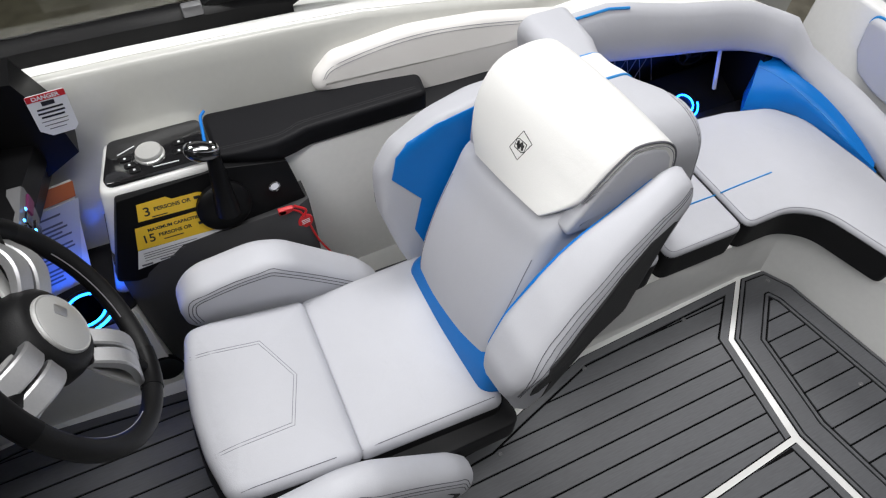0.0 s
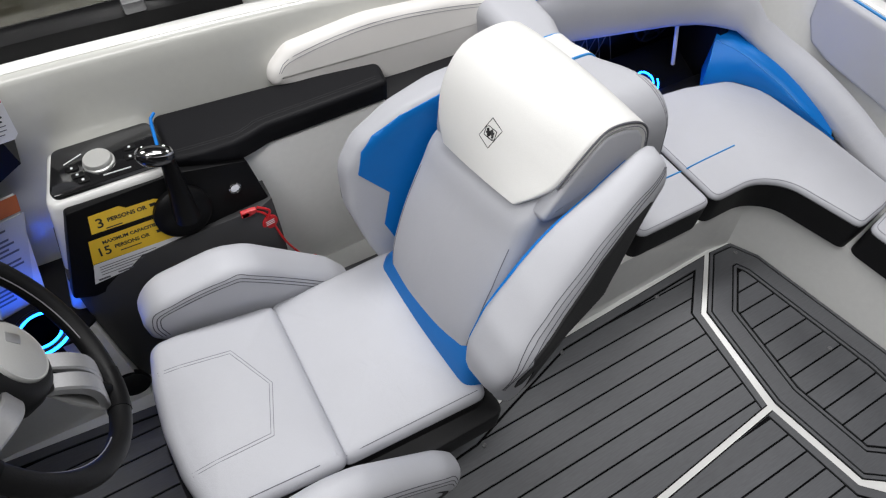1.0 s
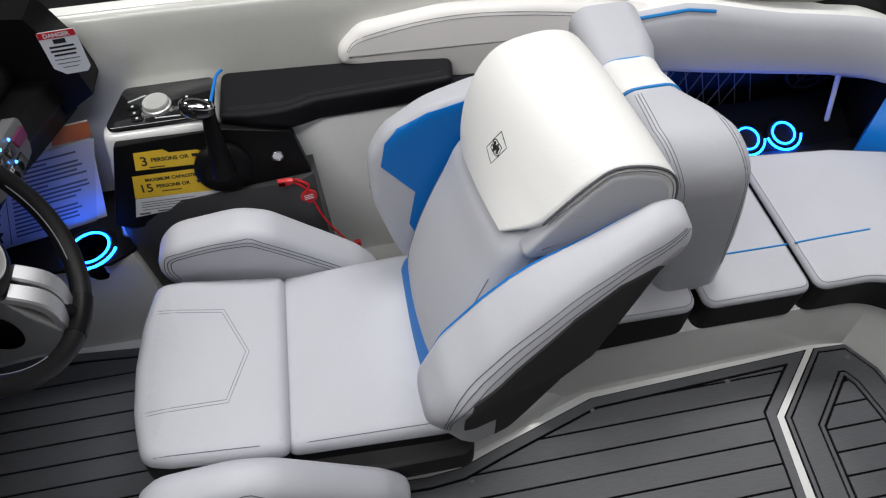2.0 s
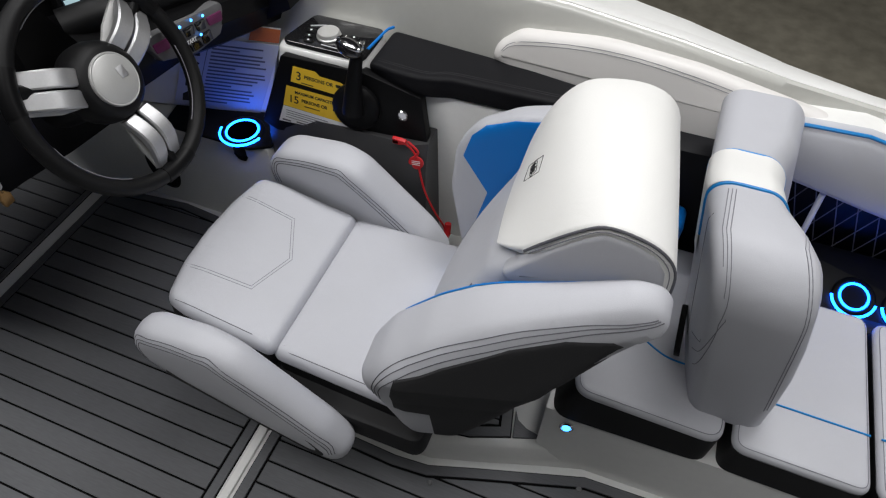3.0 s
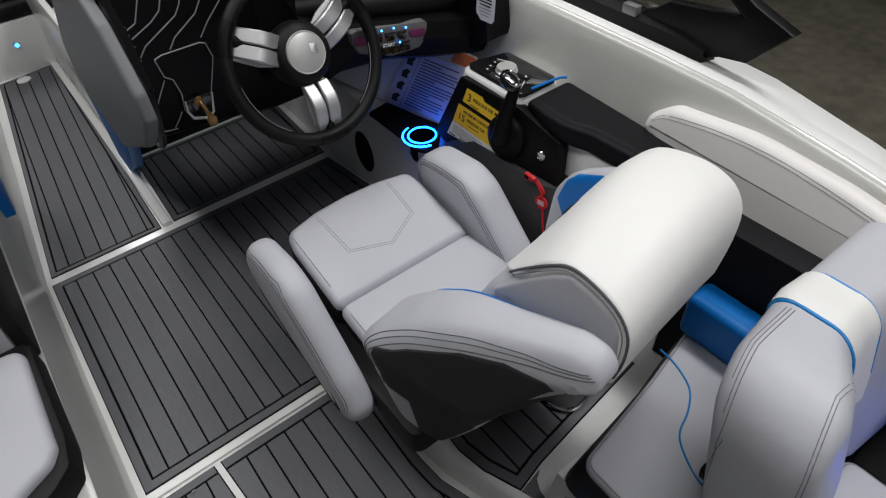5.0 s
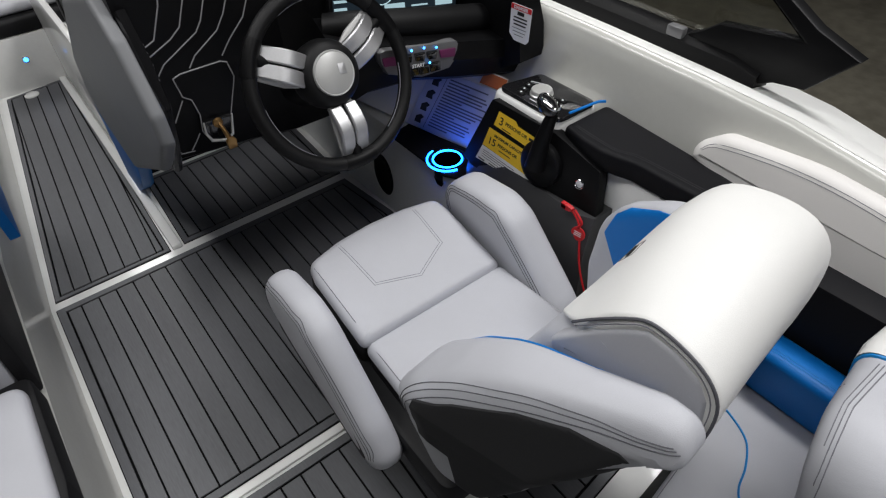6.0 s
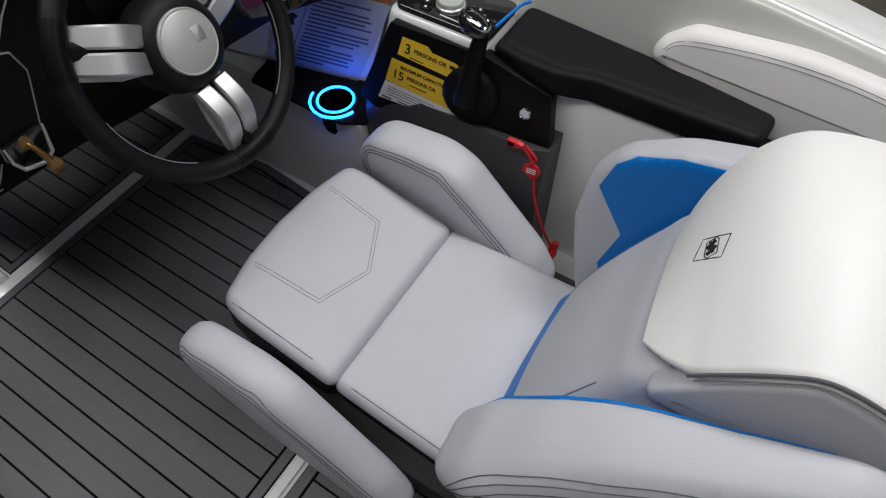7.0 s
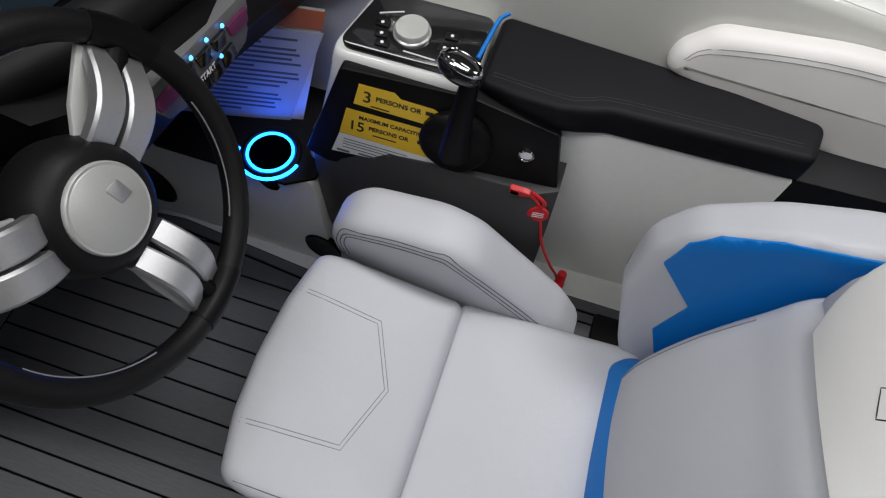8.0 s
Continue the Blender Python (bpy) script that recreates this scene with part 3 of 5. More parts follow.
PANELS = {1: [(0.062, -0.038), (0.054, 0.034), (0.008, 0.046), (0.004, 0.135), (0.012, 0.19), (0.09, 0.262), (0.20, 0.325), (0.29, 0.362), (0.28, 0.33), (0.24, 0.23), (0.165, 0.078), (0.125, 0.018), (0.088, -0.036)],
          -1: [(0.064, -0.038), (0.060, 0.078), (0.002, 0.090), (0.002, 0.16), (0.014, 0.250), (0.08, 0.302), (0.17, 0.358), (0.24, 0.388), (0.300, 0.396), (0.322, 0.386), (0.310, 0.365), (0.247, 0.259), (0.183, 0.102), (0.139, 0.022), (0.100, -0.040)]}
SEAMS = {1: [(-0.052, 0.135), (-0.050, 0.19), (-0.03, 0.245), (0.03, 0.300), (0.11, 0.345), (0.20, 0.382), (0.265, 0.390)],
         -1: [(-0.030, 0.12), (-0.026, 0.165), (-0.006, 0.212), (0.040, 0.256), (0.09, 0.291), (0.17, 0.334), (0.25, 0.364), (0.30, 0.376), (0.345, 0.386)]}
for sy in (1, -1):
    M = BACK @ (XZ_IN if sy > 0 else XZ_OUT)
    k = 0.0 if sy > 0 else 1.0
    sidepad = pad([(0.118, 0.335), (0.124, 0.39), (0.150, 0.456), (0.184, 0.490), (0.222, 0.505), (0.268, 0.506), (0.300, 0.494), (0.318, 0.468), (0.325, 0.42), (0.318, 0.335)], 0.03, 0.008, 0.004, 0.003, 0.02)
    for v in sidepad.verts:
        v.co.x, v.co.y = fall(v.co.x, v.co.y, k)
    part("headrest_side", sidepad, GREY, SEAT, "grey vinyl side of the headrest", m=BACK @ Matrix.Translation((0.003, sy * 0.1225 - 0.012, 0)) @ (XZ_IN if sy > 0 else XZ_OUT))
    if sy < 0:
        rim = [(0.123, 0.436), (0.145, 0.471), (0.181, 0.501), (0.222, 0.515), (0.268, 0.516), (0.304, 0.503), (0.327, 0.472), (0.332, 0.42), (0.328, 0.37)]
        for grow, away, mat in ((0.0015, 0.1490, STITCH), (-0.0055, 0.1515, LSTITCH)):
            edge = []
            for x, z in rim:
                x, z = fall(x, z, k)
                c = Vector((0.23, 0.40)) - Vector((x, z))
                x, z = Vector((x, z)) - c.normalized() * grow
                edge.append(BACK @ Vector((x + 0.003, sy * away - 0.012, z)))
            part("edge_piping" if grow > 0 else "edge_seam", tube(smoothline(edge, 4), 0.0021 if grow > 0 else 0.0008, 6), mat, hr)
    core = pad(WINGS[sy], 0.1, 0.032, 0.022, 0.0, ROUND[sy], star=False)
    bmesh.ops.triangulate(core, faces=[f for f in core.faces if len(f.verts) > 4])
    for axis, lo in ((0, -0.04), (1, -0.18)):
        for n in range(21 if axis == 0 else 33):
            co, no = Vector((0, 0, 0)), Vector((0, 0, 0))
            co[axis], no[axis] = lo + n * 0.02, 1
            bmesh.ops.bisect_plane(core, geom=core.verts[:] + core.edges[:] + core.faces[:], plane_co=co, plane_no=no)
    heel = core.copy() if sy < 0 else None
    bo = part("bolster", flare(core, 0.1, sy), GREY, SEAT, m=M, smooth=60)
    if heel:
        heel.normal_update()
        bmesh.ops.delete(heel, geom=[f for f in heel.faces if not (f.normal.y < -0.12 and f.normal.x > 0.1 and f.normal.z > -0.6 and 0.05 < f.calc_center_median().y < 0.385)], context="FACES")
        heel.normal_update()
        for v in heel.verts:
            v.co += v.normal * 0.0022
        part("rear_panel", flare(heel, 0.1, sy), CHARCOAL, bo, "charcoal vinyl under the rear edge", m=M, smooth=60)
    host = fillet([Vector(q) for q in WINGS[sy]], ROUND[sy])
    db = skin(PANELS[sy], host, 0.032)
    for v in db.verts:
        v.co.z = 0.1 - v.co.z
    part("side_panel", flare(db, 0.1, sy), CHARCOAL, bo, "charcoal panel on the outside of the bolster", m=M, smooth=50)
    part("inlay", flare(skin(INLAYS[sy], host, 0.022), 0.1, sy), BLUE, bo, "blue vinyl inlay on the inside of the bolster", m=M, smooth=60)
    # double stitching along the outer edge of the top
    out = BACK.to_3x3() @ Vector((0, -sy, 0))
    for off in (0.0, -0.007, -0.016):
        line = [BACK @ Vector((x - off * 0.55, sy * 0.2, z + off * (1.0 if x < 0.2 else max(0.35, 1.0 - 5 * (x - 0.2))))) for x, z in SEAMS[sy]]
        seam(bo, line, out, 0.0009, STITCH, per=8, lift=0.0002)
# flip-up side wings of the seat cushion
for sy, y0, dx in ((1, 0.930, 0.0), (-1, 0.502, 0.006)):
    wing = [(-0.068 + dx, 0.395), (-0.072 + dx, 0.45), (-0.03 + dx, 0.500), (0.11, 0.517), (0.17, 0.493), (0.33, 0.335), (0.368, 0.27), (0.358, 0.225), (0.31, 0.212), (0.16, 0.27), (0.0, 0.345)]
    sw = part("side_wing", pad(wing, 0.098 if sy > 0 else 0.073, 0.034, 0.026, 0.006, [0.04, 0.06, 0.08, 0.16, 0.10, 0.16, 0.05, 0.04, 0.06, 0.2, 0.15]), GREY, SEAT, m=Matrix.Translation((0, y0, 0)) @ (XZ_IN if sy > 0 else XZ_OUT))
    if sy < 0:
        low = [(0.0, 0.372), (0.012, 0.420), (0.06, 0.446), (0.13, 0.440), (0.20, 0.395), (0.30, 0.300), (0.325, 0.262), (0.312, 0.243), (0.17, 0.296)]
        part("under_panel", slab(low, 0.0, 0.003, 0.001, 0.02), CHARCOAL, sw, "charcoal lower panel", m=Matrix.Translation((0, y0 - 0.0715, 0)) @ XZ_OUT)
    for off in (0.007, 0.014, 0.021):
        line = [(-0.055 + dx + off, y0, 0.41), (-0.060 + dx + off, y0, 0.45), (-0.028 + dx + off * 0.6, y0, 0.490 - off * 0.7), (0.10, y0, 0.508 - off), (0.165 - off * 0.5, y0, 0.483 - off), (0.325 - off * 0.7, y0, 0.330 - off * 0.7), (0.352 - off * 0.8, y0, 0.275 - off * 0.3)]
        seam(sw, line, (0, 1, 0), 0.0011, STITCH)


# ---- bench cushions ----
def bench_cushion(label, outline, z=0.30, corner=0.03, pipe=None, foot=None):
    t = thing("bench_cushion", label, "boat cushion", "bench cushions")
    part("skirt", loft([[(*q, h) for q in fillet([Vector(p).lerp(Vector(p2), k) for p, p2 in zip(outline, foot or outline)], corner)] for h, k in ((0.196, 1.0), (0.24, 0.6), (z - 0.012, 0.02))]), BLACK, t, "black vinyl skirt")
    tp = part("top_pad", pad(outline, 0.022, 0.015, 0.003, 0.0, corner, star=False), GREY, t, m=Matrix.Translation((0, 0, z - 0.018)))
    if pipe:
        part("piping", tube([Vector((q.x, q.y, z + 0.0045)) for q in smoothline([(*p2, 0) for p2 in pipe], 6)], 0.0022, 6), NAVY, t, "blue vinyl piping")
    o = inset(fillet([Vector(q) for q in outline], corner), 0.008)
    part("edge_seam", tube([Vector((*q, z + 0.0025)) for q in o], 0.0009, 5, closed=True), LSTITCH, t)
    return t


bench_cushion("light grey bench cushion with black skirt behind the helm seat", [(0.745, 0.719), (1.036, 0.714), (1.043, 1.17), (0.668, 1.17), (0.706, 0.98)], corner=0.04, foot=[(0.715, 0.704), (1.036, 0.713), (1.043, 1.17), (0.645, 1.17), (0.684, 0.98)], pipe=[(0.674, 1.046), (0.72, 1.038), (0.775, 1.012), (0.806, 0.965), (0.822, 0.92), (0.845, 0.893), (0.90, 0.863), (0.95, 0.858)])
bench_cushion("light grey bench cushion with thin blue piping", [(1.052, 0.714), (1.298, 0.712), (1.298, 1.12), (1.052, 1.12)], pipe=[(1.056, 0.835), (1.294, 0.832)])
bench_cushion("light grey corner cushion curving round to the stern", [(1.310, 0.712), (1.455, 0.712), (1.535, 0.66), (1.592, 0.462), (1.70, 0.475), (1.785, 0.495), (1.785, 0.75), (1.765, 0.97), (1.70, 1.055), (1.55, 1.095), (1.310, 1.12)], corner=[0.03, 0.14, 0.14, 0.025, 0.03, 0.03, 0.10, 0.10, 0.06, 0.10, 0.03], pipe=[(1.314, 0.832), (1.37, 0.834), (1.50, 0.835)])
bench_cushion("light grey stern bench cushion with black skirt", [(1.604, 0.448), (1.785, 0.483), (1.84, -0.3), (1.70, -0.3)])

# ---- aft-facing backrest behind the helm seat ----
RB = thing("rear_backrest", "light grey aft-facing backrest with white band and blue piping", "boat backrest")
FRONT = [(0.765, 0.890), (0.80, 0.880), (0.85, 0.868), (1.0, 0.846), (1.25, 0.848)]
REAR = [(0.765, 1.026), (0.785, 1.034), (0.81, 1.038), (0.85, 1.036), (0.90, 1.016), (0.96, 0.980), (1.02, 0.968), (1.08, 0.972), (1.13, 0.990), (1.25, 1.000)]


def rear_shape(grow):
    """Rounded sections, one behind the other along the width of the backrest."""
    secs = []
    steps = [0.765 + 0.09 * (1 - math.cos(math.pi / 2 * k / 11)) for k in range(11)] + [0.855 + 0.0145 * k for k in range(28)]
    for y in steps:
        u, v = max(0.0, 1 - (y - 0.765) / 0.022), max(0.0, 1 - (y - 0.765) / 0.09)
        d, fall_off = 0.020 * (1 - math.sqrt(1 - u * u)), 0.085 * (1 - math.sqrt(1 - v * v))
        x0, x1 = float(np.interp(y, *zip(*FRONT))) + d - grow, float(np.interp(y, *zip(*REAR))) - d + grow
        zt = 0.718 - 0.012 * min(1.0, max(0.0, (y - 0.98) / 0.08)) - fall_off - 0.020 * min(1.0, max(0.0, (0.91 - y) / 0.145)) ** 2 + grow
        r = min(0.024 + 0.022 * min(1.0, max(0.0, (y - 0.80) / 0.14)), (x1 - x0) * 0.49)
        arc = [math.pi / 2 * k / 7 for k in range(8)]
        sec = [(x0, 0.295)] + [(x0, 0.295 + (zt - r - 0.295) * k / 4) for k in range(1, 4)] + [(x0 + r - r * math.cos(a), zt - r + r * math.sin(a)) for a in arc] + [(x1 - 0.75 * r + 0.75 * r * math.sin(a), zt - r + r * math.cos(a)) for a in arc] + [(x1, 0.295 + (zt - r - 0.295) * k / 4) for k in (3, 2, 1)] + [(x1, 0.295)]
        secs.append([(x - (0.16 if x > (x0 + x1) / 2 else 0.19) * (z - 0.70) + (0.016 * math.sin(math.pi * (z - 0.283) / 0.43) if x > (x0 + x1) / 2 else 0.0), y - grow * (u > 0), z) for x, z in sec])
    return loft(secs)


rb = part("pad", rear_shape(0.0), GREY, RB)
band = rear_shape(0.003)
for y, sgn in ((0.964, -1), (1.060, 1)):
    geom = band.verts[:] + band.edges[:] + band.faces[:]
    bmesh.ops.bisect_plane(band, geom=geom, plane_co=(0, y, 0), plane_no=(0, sgn, 0), clear_outer=True)
bmesh.ops.bisect_plane(band, geom=band.verts[:] + band.edges[:] + band.faces[:], plane_co=(0, 0, 0.52), plane_no=(0, 0, -1), clear_outer=True)
part("band", band, WHITE, RB, "white vinyl band", smooth=75)
for y in (0.963, 1.061):
    loop = []
    for k in range(41):
        a = math.pi * k / 40
        p0, wv = Vector((0.91 + 0.35 * math.cos(a), y, 0.58 + 0.35 * math.sin(a))), Vector((-math.cos(a), 0, -math.sin(a)))
        tree = BVHTree.FromPolygons([v.co.copy() for v in rb.data.vertices], [tuple(p.vertices) for p in rb.data.polygons]) if k == 0 else tree
        h = tree.ray_cast(p0, wv)
        if h[0] is not None and h[0].z > 0.52:
            loop.append(h[0])
    part("piping", tube(loop, 0.0038, 8), NAVY, RB, "blue vinyl piping")
lines_on(rb, (1, 0, 0), [[(0.5, 0.90, z) for z in (0.70, 0.6, 0.45, 0.35)]], 0.001, STITCH)
# the wrap over the top and down the port end is sewn in along both edges
for x_top, lean in ((0.884, 0.19), (0.890, 0.19), (0.896, 0.19), (1.006, 0.15), (1.011, 0.15)):
    line = []
    for k in range(34):
        a = math.pi * (0.5 + 0.69 * k / 33)
        way = Vector((0, -math.cos(a), -math.sin(a)))
        h = tree.ray_cast(Vector((x_top, 0.95, 0.50)) - way * 0.5, way)
        if h[0] is not None:
            h = tree.ray_cast(Vector((x_top - lean * (h[0].z - 0.70) + (0.022 if x_top > 0.95 else 0.016) * max(0.0, min(1.0, (0.86 - h[0].y) / 0.09)), 0.95, 0.50)) - way * 0.5, way)
        if h[0] is not None and h[0].z > 0.31:
            line.append(h[0])
    part("seam", tube(line, 0.0009, 5), LSTITCH, RB)
part("hinge_plate", slab([(-0.018, -0.06), (0.018, -0.06), (0.018, 0.06), (-0.018, 0.06)], 0.0, 0.012, 0.003, 0.017), PLASTIC, RB, "black hinge plate", m=pose(0.918, 0.90, 0.36, 0, -90 - 11, 0))

# ---- starboard side: wall, gunwale, arm rest ----
side = []
for x, yl, zl, yo in ((-2.6, 1.15, 0.80, 1.36), (-1.6, 1.30, 0.78, 1.50), (-0.9, 1.36, 0.762, 1.57), (0.0, 1.36, 0.755, 1.59), (0.3, 1.36, 0.748, 1.59), (0.5, 1.36, 0.738, 1.58), (0.75, 1.36, 0.705, 1.555), (0.965, 1.356, 0.670, 1.525), (0.975, 1.355, 0.668, 1.523), (1.0, 1.355, 0.665, 1.52), (1.4, 1.355, 0.62, 1.48), (2.0, 1.355, 0.59, 1.46)):
    side.append([(x, min(1.255, yl - 0.07) if x < 0.97 else 1.352, -0.02), (x, min(1.288, yl - 0.06) if x < 0.97 else 1.352, 0.55), (x, max(yl, 1.36 if x > 0.97 else 0) - 0.012, zl - 0.05), (x, max(yl, 1.36 if x > 0.97 else 0) - 0.005, zl - 0.014), (x, yl + 0.004, zl - 0.003), (x, yl + 0.016, zl), (x, yl + 0.055, zl - 0.006), (x, yl + 0.070, zl - 0.018), (x, yl + 0.085, zl - 0.022), (x, yo - 0.02, zl - 0.048), (x, yo, zl - 0.062), (x, yo + 0.012, zl - 0.085), (x, yo - 0.05, -0.7), (x, 1.1, -0.9)])
# wall and deck are split: darker colour for shaded wall, lighter for lit top
hull = part("hull_side", loft([q[:6] + [(q[5][0], q[5][1] + 0.02, q[5][2] - 0.03), (q[5][0], q[5][1] + 0.02, -0.02)] for q in side]), GEL_SHADED, smooth=40)
cap = part("gunwale", loft([[(q[5][0], q[5][1] - 0.002, q[5][2] + 0.0005)] + q[6:13] + [(q[5][0], 1.37, -0.9), (q[5][0], q[5][1] - 0.002, q[5][2] - 0.03)] for q in side]), GEL_LIT, smooth=40)
tagged(cap, "white moulded gunwale deck, lightened as the lit top", "boat hull", kind="structure")
tagged(hull, "pale glossy fibreglass inner hull side, toned down for shade", "boat hull", kind="structure")
ar = thing("arm_rest", "charcoal padded arm rest along the starboard side", "arm rest")
arm = part("arm_pad", pad([(0.098, 1.168), (0.16, 1.160), (0.225, 1.158), (0.262, 1.166), (0.30, 1.178), (0.45, 1.182), (0.590, 1.187), (0.602, 1.262), (0.35, 1.297), (0.098, 1.316)], 0.052, 0.012, 0.006, 0.0, [0.02, 0.1, 0.06, 0.06, 0.06, 0.1, 0.02, 0.02, 0.2, 0.02], star=False), ARMREST, ar, m=Matrix.Translation((0, 0, 0.565)))
for off in (0.022, 0.028):
    seam(arm, [(0.115, 1.165 + off, 0.7), (0.225, 1.158 + off, 0.7), (0.262, 1.166 + off, 0.7), (0.30, 1.177 + off, 0.7), (0.45, 1.182 + off, 0.7), (0.57, 1.186 + off, 0.7)], (0, 0, -1), 0.0009, CHARCOAL)
# lightened colour makes up for light that doesn't reach under the arm rest
lw = part("liner_wall", slab([(0.235, 1.182), (0.585, 1.192), (0.585, 1.27), (0.235, 1.27)], 0.075, 0.562, 0.006), GEL_LIT)
tagged(lw, "white moulded liner panel beside the helm seat", "boat liner", kind="structure")
dk = part("liner_panel", slab([(0.587, 1.193), (1.02, 1.205), (1.02, 1.30), (0.587, 1.30)], 0.075, 0.562, 0.006), ARMREST)
tagged(dk, "dark padded liner panel below the arm rest", "boat liner", kind="structure")
bb = thing("side_bolster", "blue vinyl side bolster at the end of the bench", "boat cushion")
sb = part("pad", box(0.660, 1.115, 0.302, 0.870, 1.193, 0.422, 0.018, 4), BLUE, bb)
for off in (0.0, 0.007):
    seam(sb, [(0.680, 1.134 + off, 0.6), (0.855, 1.134 + off, 0.6)], (0, 0, -1), 0.0008, NAVY)
cp = thing("coaming_pad", "ivory padded coaming bolster on the gunwale wall", "boat cushion")
CO = [(0.354, -0.100), (0.360, -0.064), (0.410, -0.024), (0.60, -0.006), (0.80, -0.020), (1.06, -0.063), (1.10, -0.10), (1.05, -0.222), (0.80, -0.212), (0.584, -0.168), (0.43, -0.132)]
LEAN = Matrix.Translation((0, 1.352, 0.700)) @ pose(0, 0, 0, -17, 0, 0)
cb = part("pad", pad(CO, 0.048, 0.026, 0.01, 0.0, [0.03, 0.05, 0.06, 0.5, 0.5, 0.05, 0.03, 0.03, 0.3, 0.3, 0.06], star=False), IVORY, cp, m=LEAN @ XZ_OUT)
for off in (0.016, 0.023):
    seam(cb, [LEAN @ Vector(q) for q in ((0.367 + off * 0.6, -0.2, -0.074), (0.415 + off * 0.3, -0.2, -0.029 - off), (0.60, -0.2, -0.010 - off), (0.80, -0.2, -0.025 - off), (1.05, -0.2, -0.068 - off))], LEAN.to_3x3() @ Vector((0, 1, 0)), 0.0008, LSTITCH)

# ---- throttle console ----
con = thing("throttle_console", "side console with white rim and black throttle panel", "boat console")
part("body", loft([[(*q, z) for q in inset(fillet([Vector(p) for p in ((x0, y0), (0.090, y0), (0.090, 1.30), (x0 + 0.03, 1.30))], 0.03), d)] for z, x0, y0, d in ((0.34, -0.210, 1.108, 0.0), (0.45, -0.176, 1.125, 0.0), (0.56, -0.148, 1.142, 0.0), (0.608, -0.138, 1.147, 0.0), (0.619, -0.138, 1.147, 0.005), (0.624, -0.138, 1.147, 0.016))]), GEL, con, smooth=45)
part("top_plate", slab([(-0.120, 1.159), (0.092, 1.159), (0.092, 1.282), (-0.094, 1.282)], 0.622, 0.6335, 0.002, 0.018), GLOSS, con, "gloss black control plate")
part("trim_strip", tube([(0.088, 1.195, 0.634), (0.095, 1.270, 0.634), (0.098, 1.285, 0.634), (0.108, 1.298, 0.634)], 0.0035, 6), BLUE, con, "blue trim strip")
part("dial", lathe([(0.0, 0.0), (0.029, 0.0), (0.029, 0.003), (0.0265, 0.005), (0.026, 0.0115), (0.0245, 0.0135), (0.0, 0.0140)], 40), PEARL, con, "silver control dial", m=Matrix.Translation((-0.020, 1.211, 0.633)))
for bx, by in ((-0.068, 1.214), (-0.062, 1.193), (-0.055, 1.176), (0.036, 1.196), (0.040, 1.222)):
    bt = part("button", slab([(-0.011, -0.007), (0.011, -0.007), (0.011, 0.007), (-0.011, 0.007)], 0.0, 0.004, 0.0015, 0.004), PLASTIC, con, m=Matrix.Translation((bx, by, 0.633)))
    part("mark", lathe([(0.0, 0.0), (0.0028, 0.0), (0.0025, 0.0008), (0, 0.001)], 10), PAPER, bt, m=Matrix.Translation((bx, by, 0.637)))
for q in (((-0.080, 1.232), (-0.045, 1.247)), ((0.052, 1.205), (0.070, 1.175)), ((-0.02, 1.172), (0.03, 1.170))):
    part("mark", tube([(q[0][0], q[0][1], 0.6345), (q[1][0], q[1][1], 0.6345)], 0.0012, 5), PAPER, con)
FM = Matrix.Translation((0, 1.1235, 0.55)) @ lay(Vector((1, 0.09, 0)).normalized(), Vector((0, 0.196, 0.98)), Vector((0.09, -1, 0.2)).normalized())
FACE = [(-0.106, 0.066), (0.098, 0.058), (0.238, 0.020), (0.260, -0.098), (0.112, -0.128), (-0.085, -0.143), (-0.140, -0.138), (-0.176, -0.120)]
part("face_panel", slab(FACE, -0.03, 0.0, 0.003, 0.010), PLASTIC, con, "black throttle panel", m=FM)


def sticker(name, outline, z, mat, parent, m, label=""):
    return part(name, slab(outline, z - 0.0006, z, 0), mat, parent, label, smooth=0, m=m)


def words(text, size, mat, parent, m, name="lettering", bold=0.0004):
    cu = bpy.data.curves.new(name, "FONT")
    cu.body, cu.size, cu.extrude, cu.offset = text, size, 0.0001, bold
    tmp = new("lettering_curve", cu)
    bpy.context.view_layer.update()
    me = bpy.data.meshes.new_from_object(tmp.evaluated_get(bpy.context.evaluated_depsgraph_get()))
    bpy.data.objects.remove(tmp)
    me.transform(m)
    me.materials.clear()
    me.materials.append(mat)
    ob = new(name, me)
    ob.parent = parent
    return ob


lab_a = sticker("label", [(-0.086, 0.004), (0.062, -0.013), (0.062, 0.012), (0.042, 0.024), (-0.010, 0.030), (-0.020, 0.040), (-0.076, 0.044)], 0.0012, YELLOW, con, FM, "yellow capacity label")
words("3", 0.030, INK, lab_a, FM @ Matrix.Translation((-0.072, 0.012, 0.0014)) @ pose(0, 0, 0, 0, 0, -6))
words("LBS", 0.0125, INK, lab_a, FM @ Matrix.Translation((0.044, 0.0075, 0.0014)) @ pose(0, 0, 0, 0, 0, -6))
words("PERSONS OR", 0.0125, INK, lab_a, FM @ Matrix.Translation((-0.050, 0.017, 0.0014)) @ pose(0, 0, 0, 0, 0, -6))
lab_b = sticker("label", [(-0.112, -0.062), (0.065, -0.084), (0.070, -0.062), (0.050, -0.040), (0.050, -0.022), (-0.098, -0.008)], 0.0012, YELLOW, con, FM, "yellow capacity label")
words("MAXIMUM CAPACITIES", 0.0105, INK, lab_b, FM @ Matrix.Translation((-0.078, -0.026, 0.0014)) @ pose(0, 0, 0, 0, 0, -6))
words("15", 0.028, INK, lab_b, FM @ Matrix.Translation((-0.097, -0.050, 0.0014)) @ pose(0, 0, 0, 0, 0, -6))
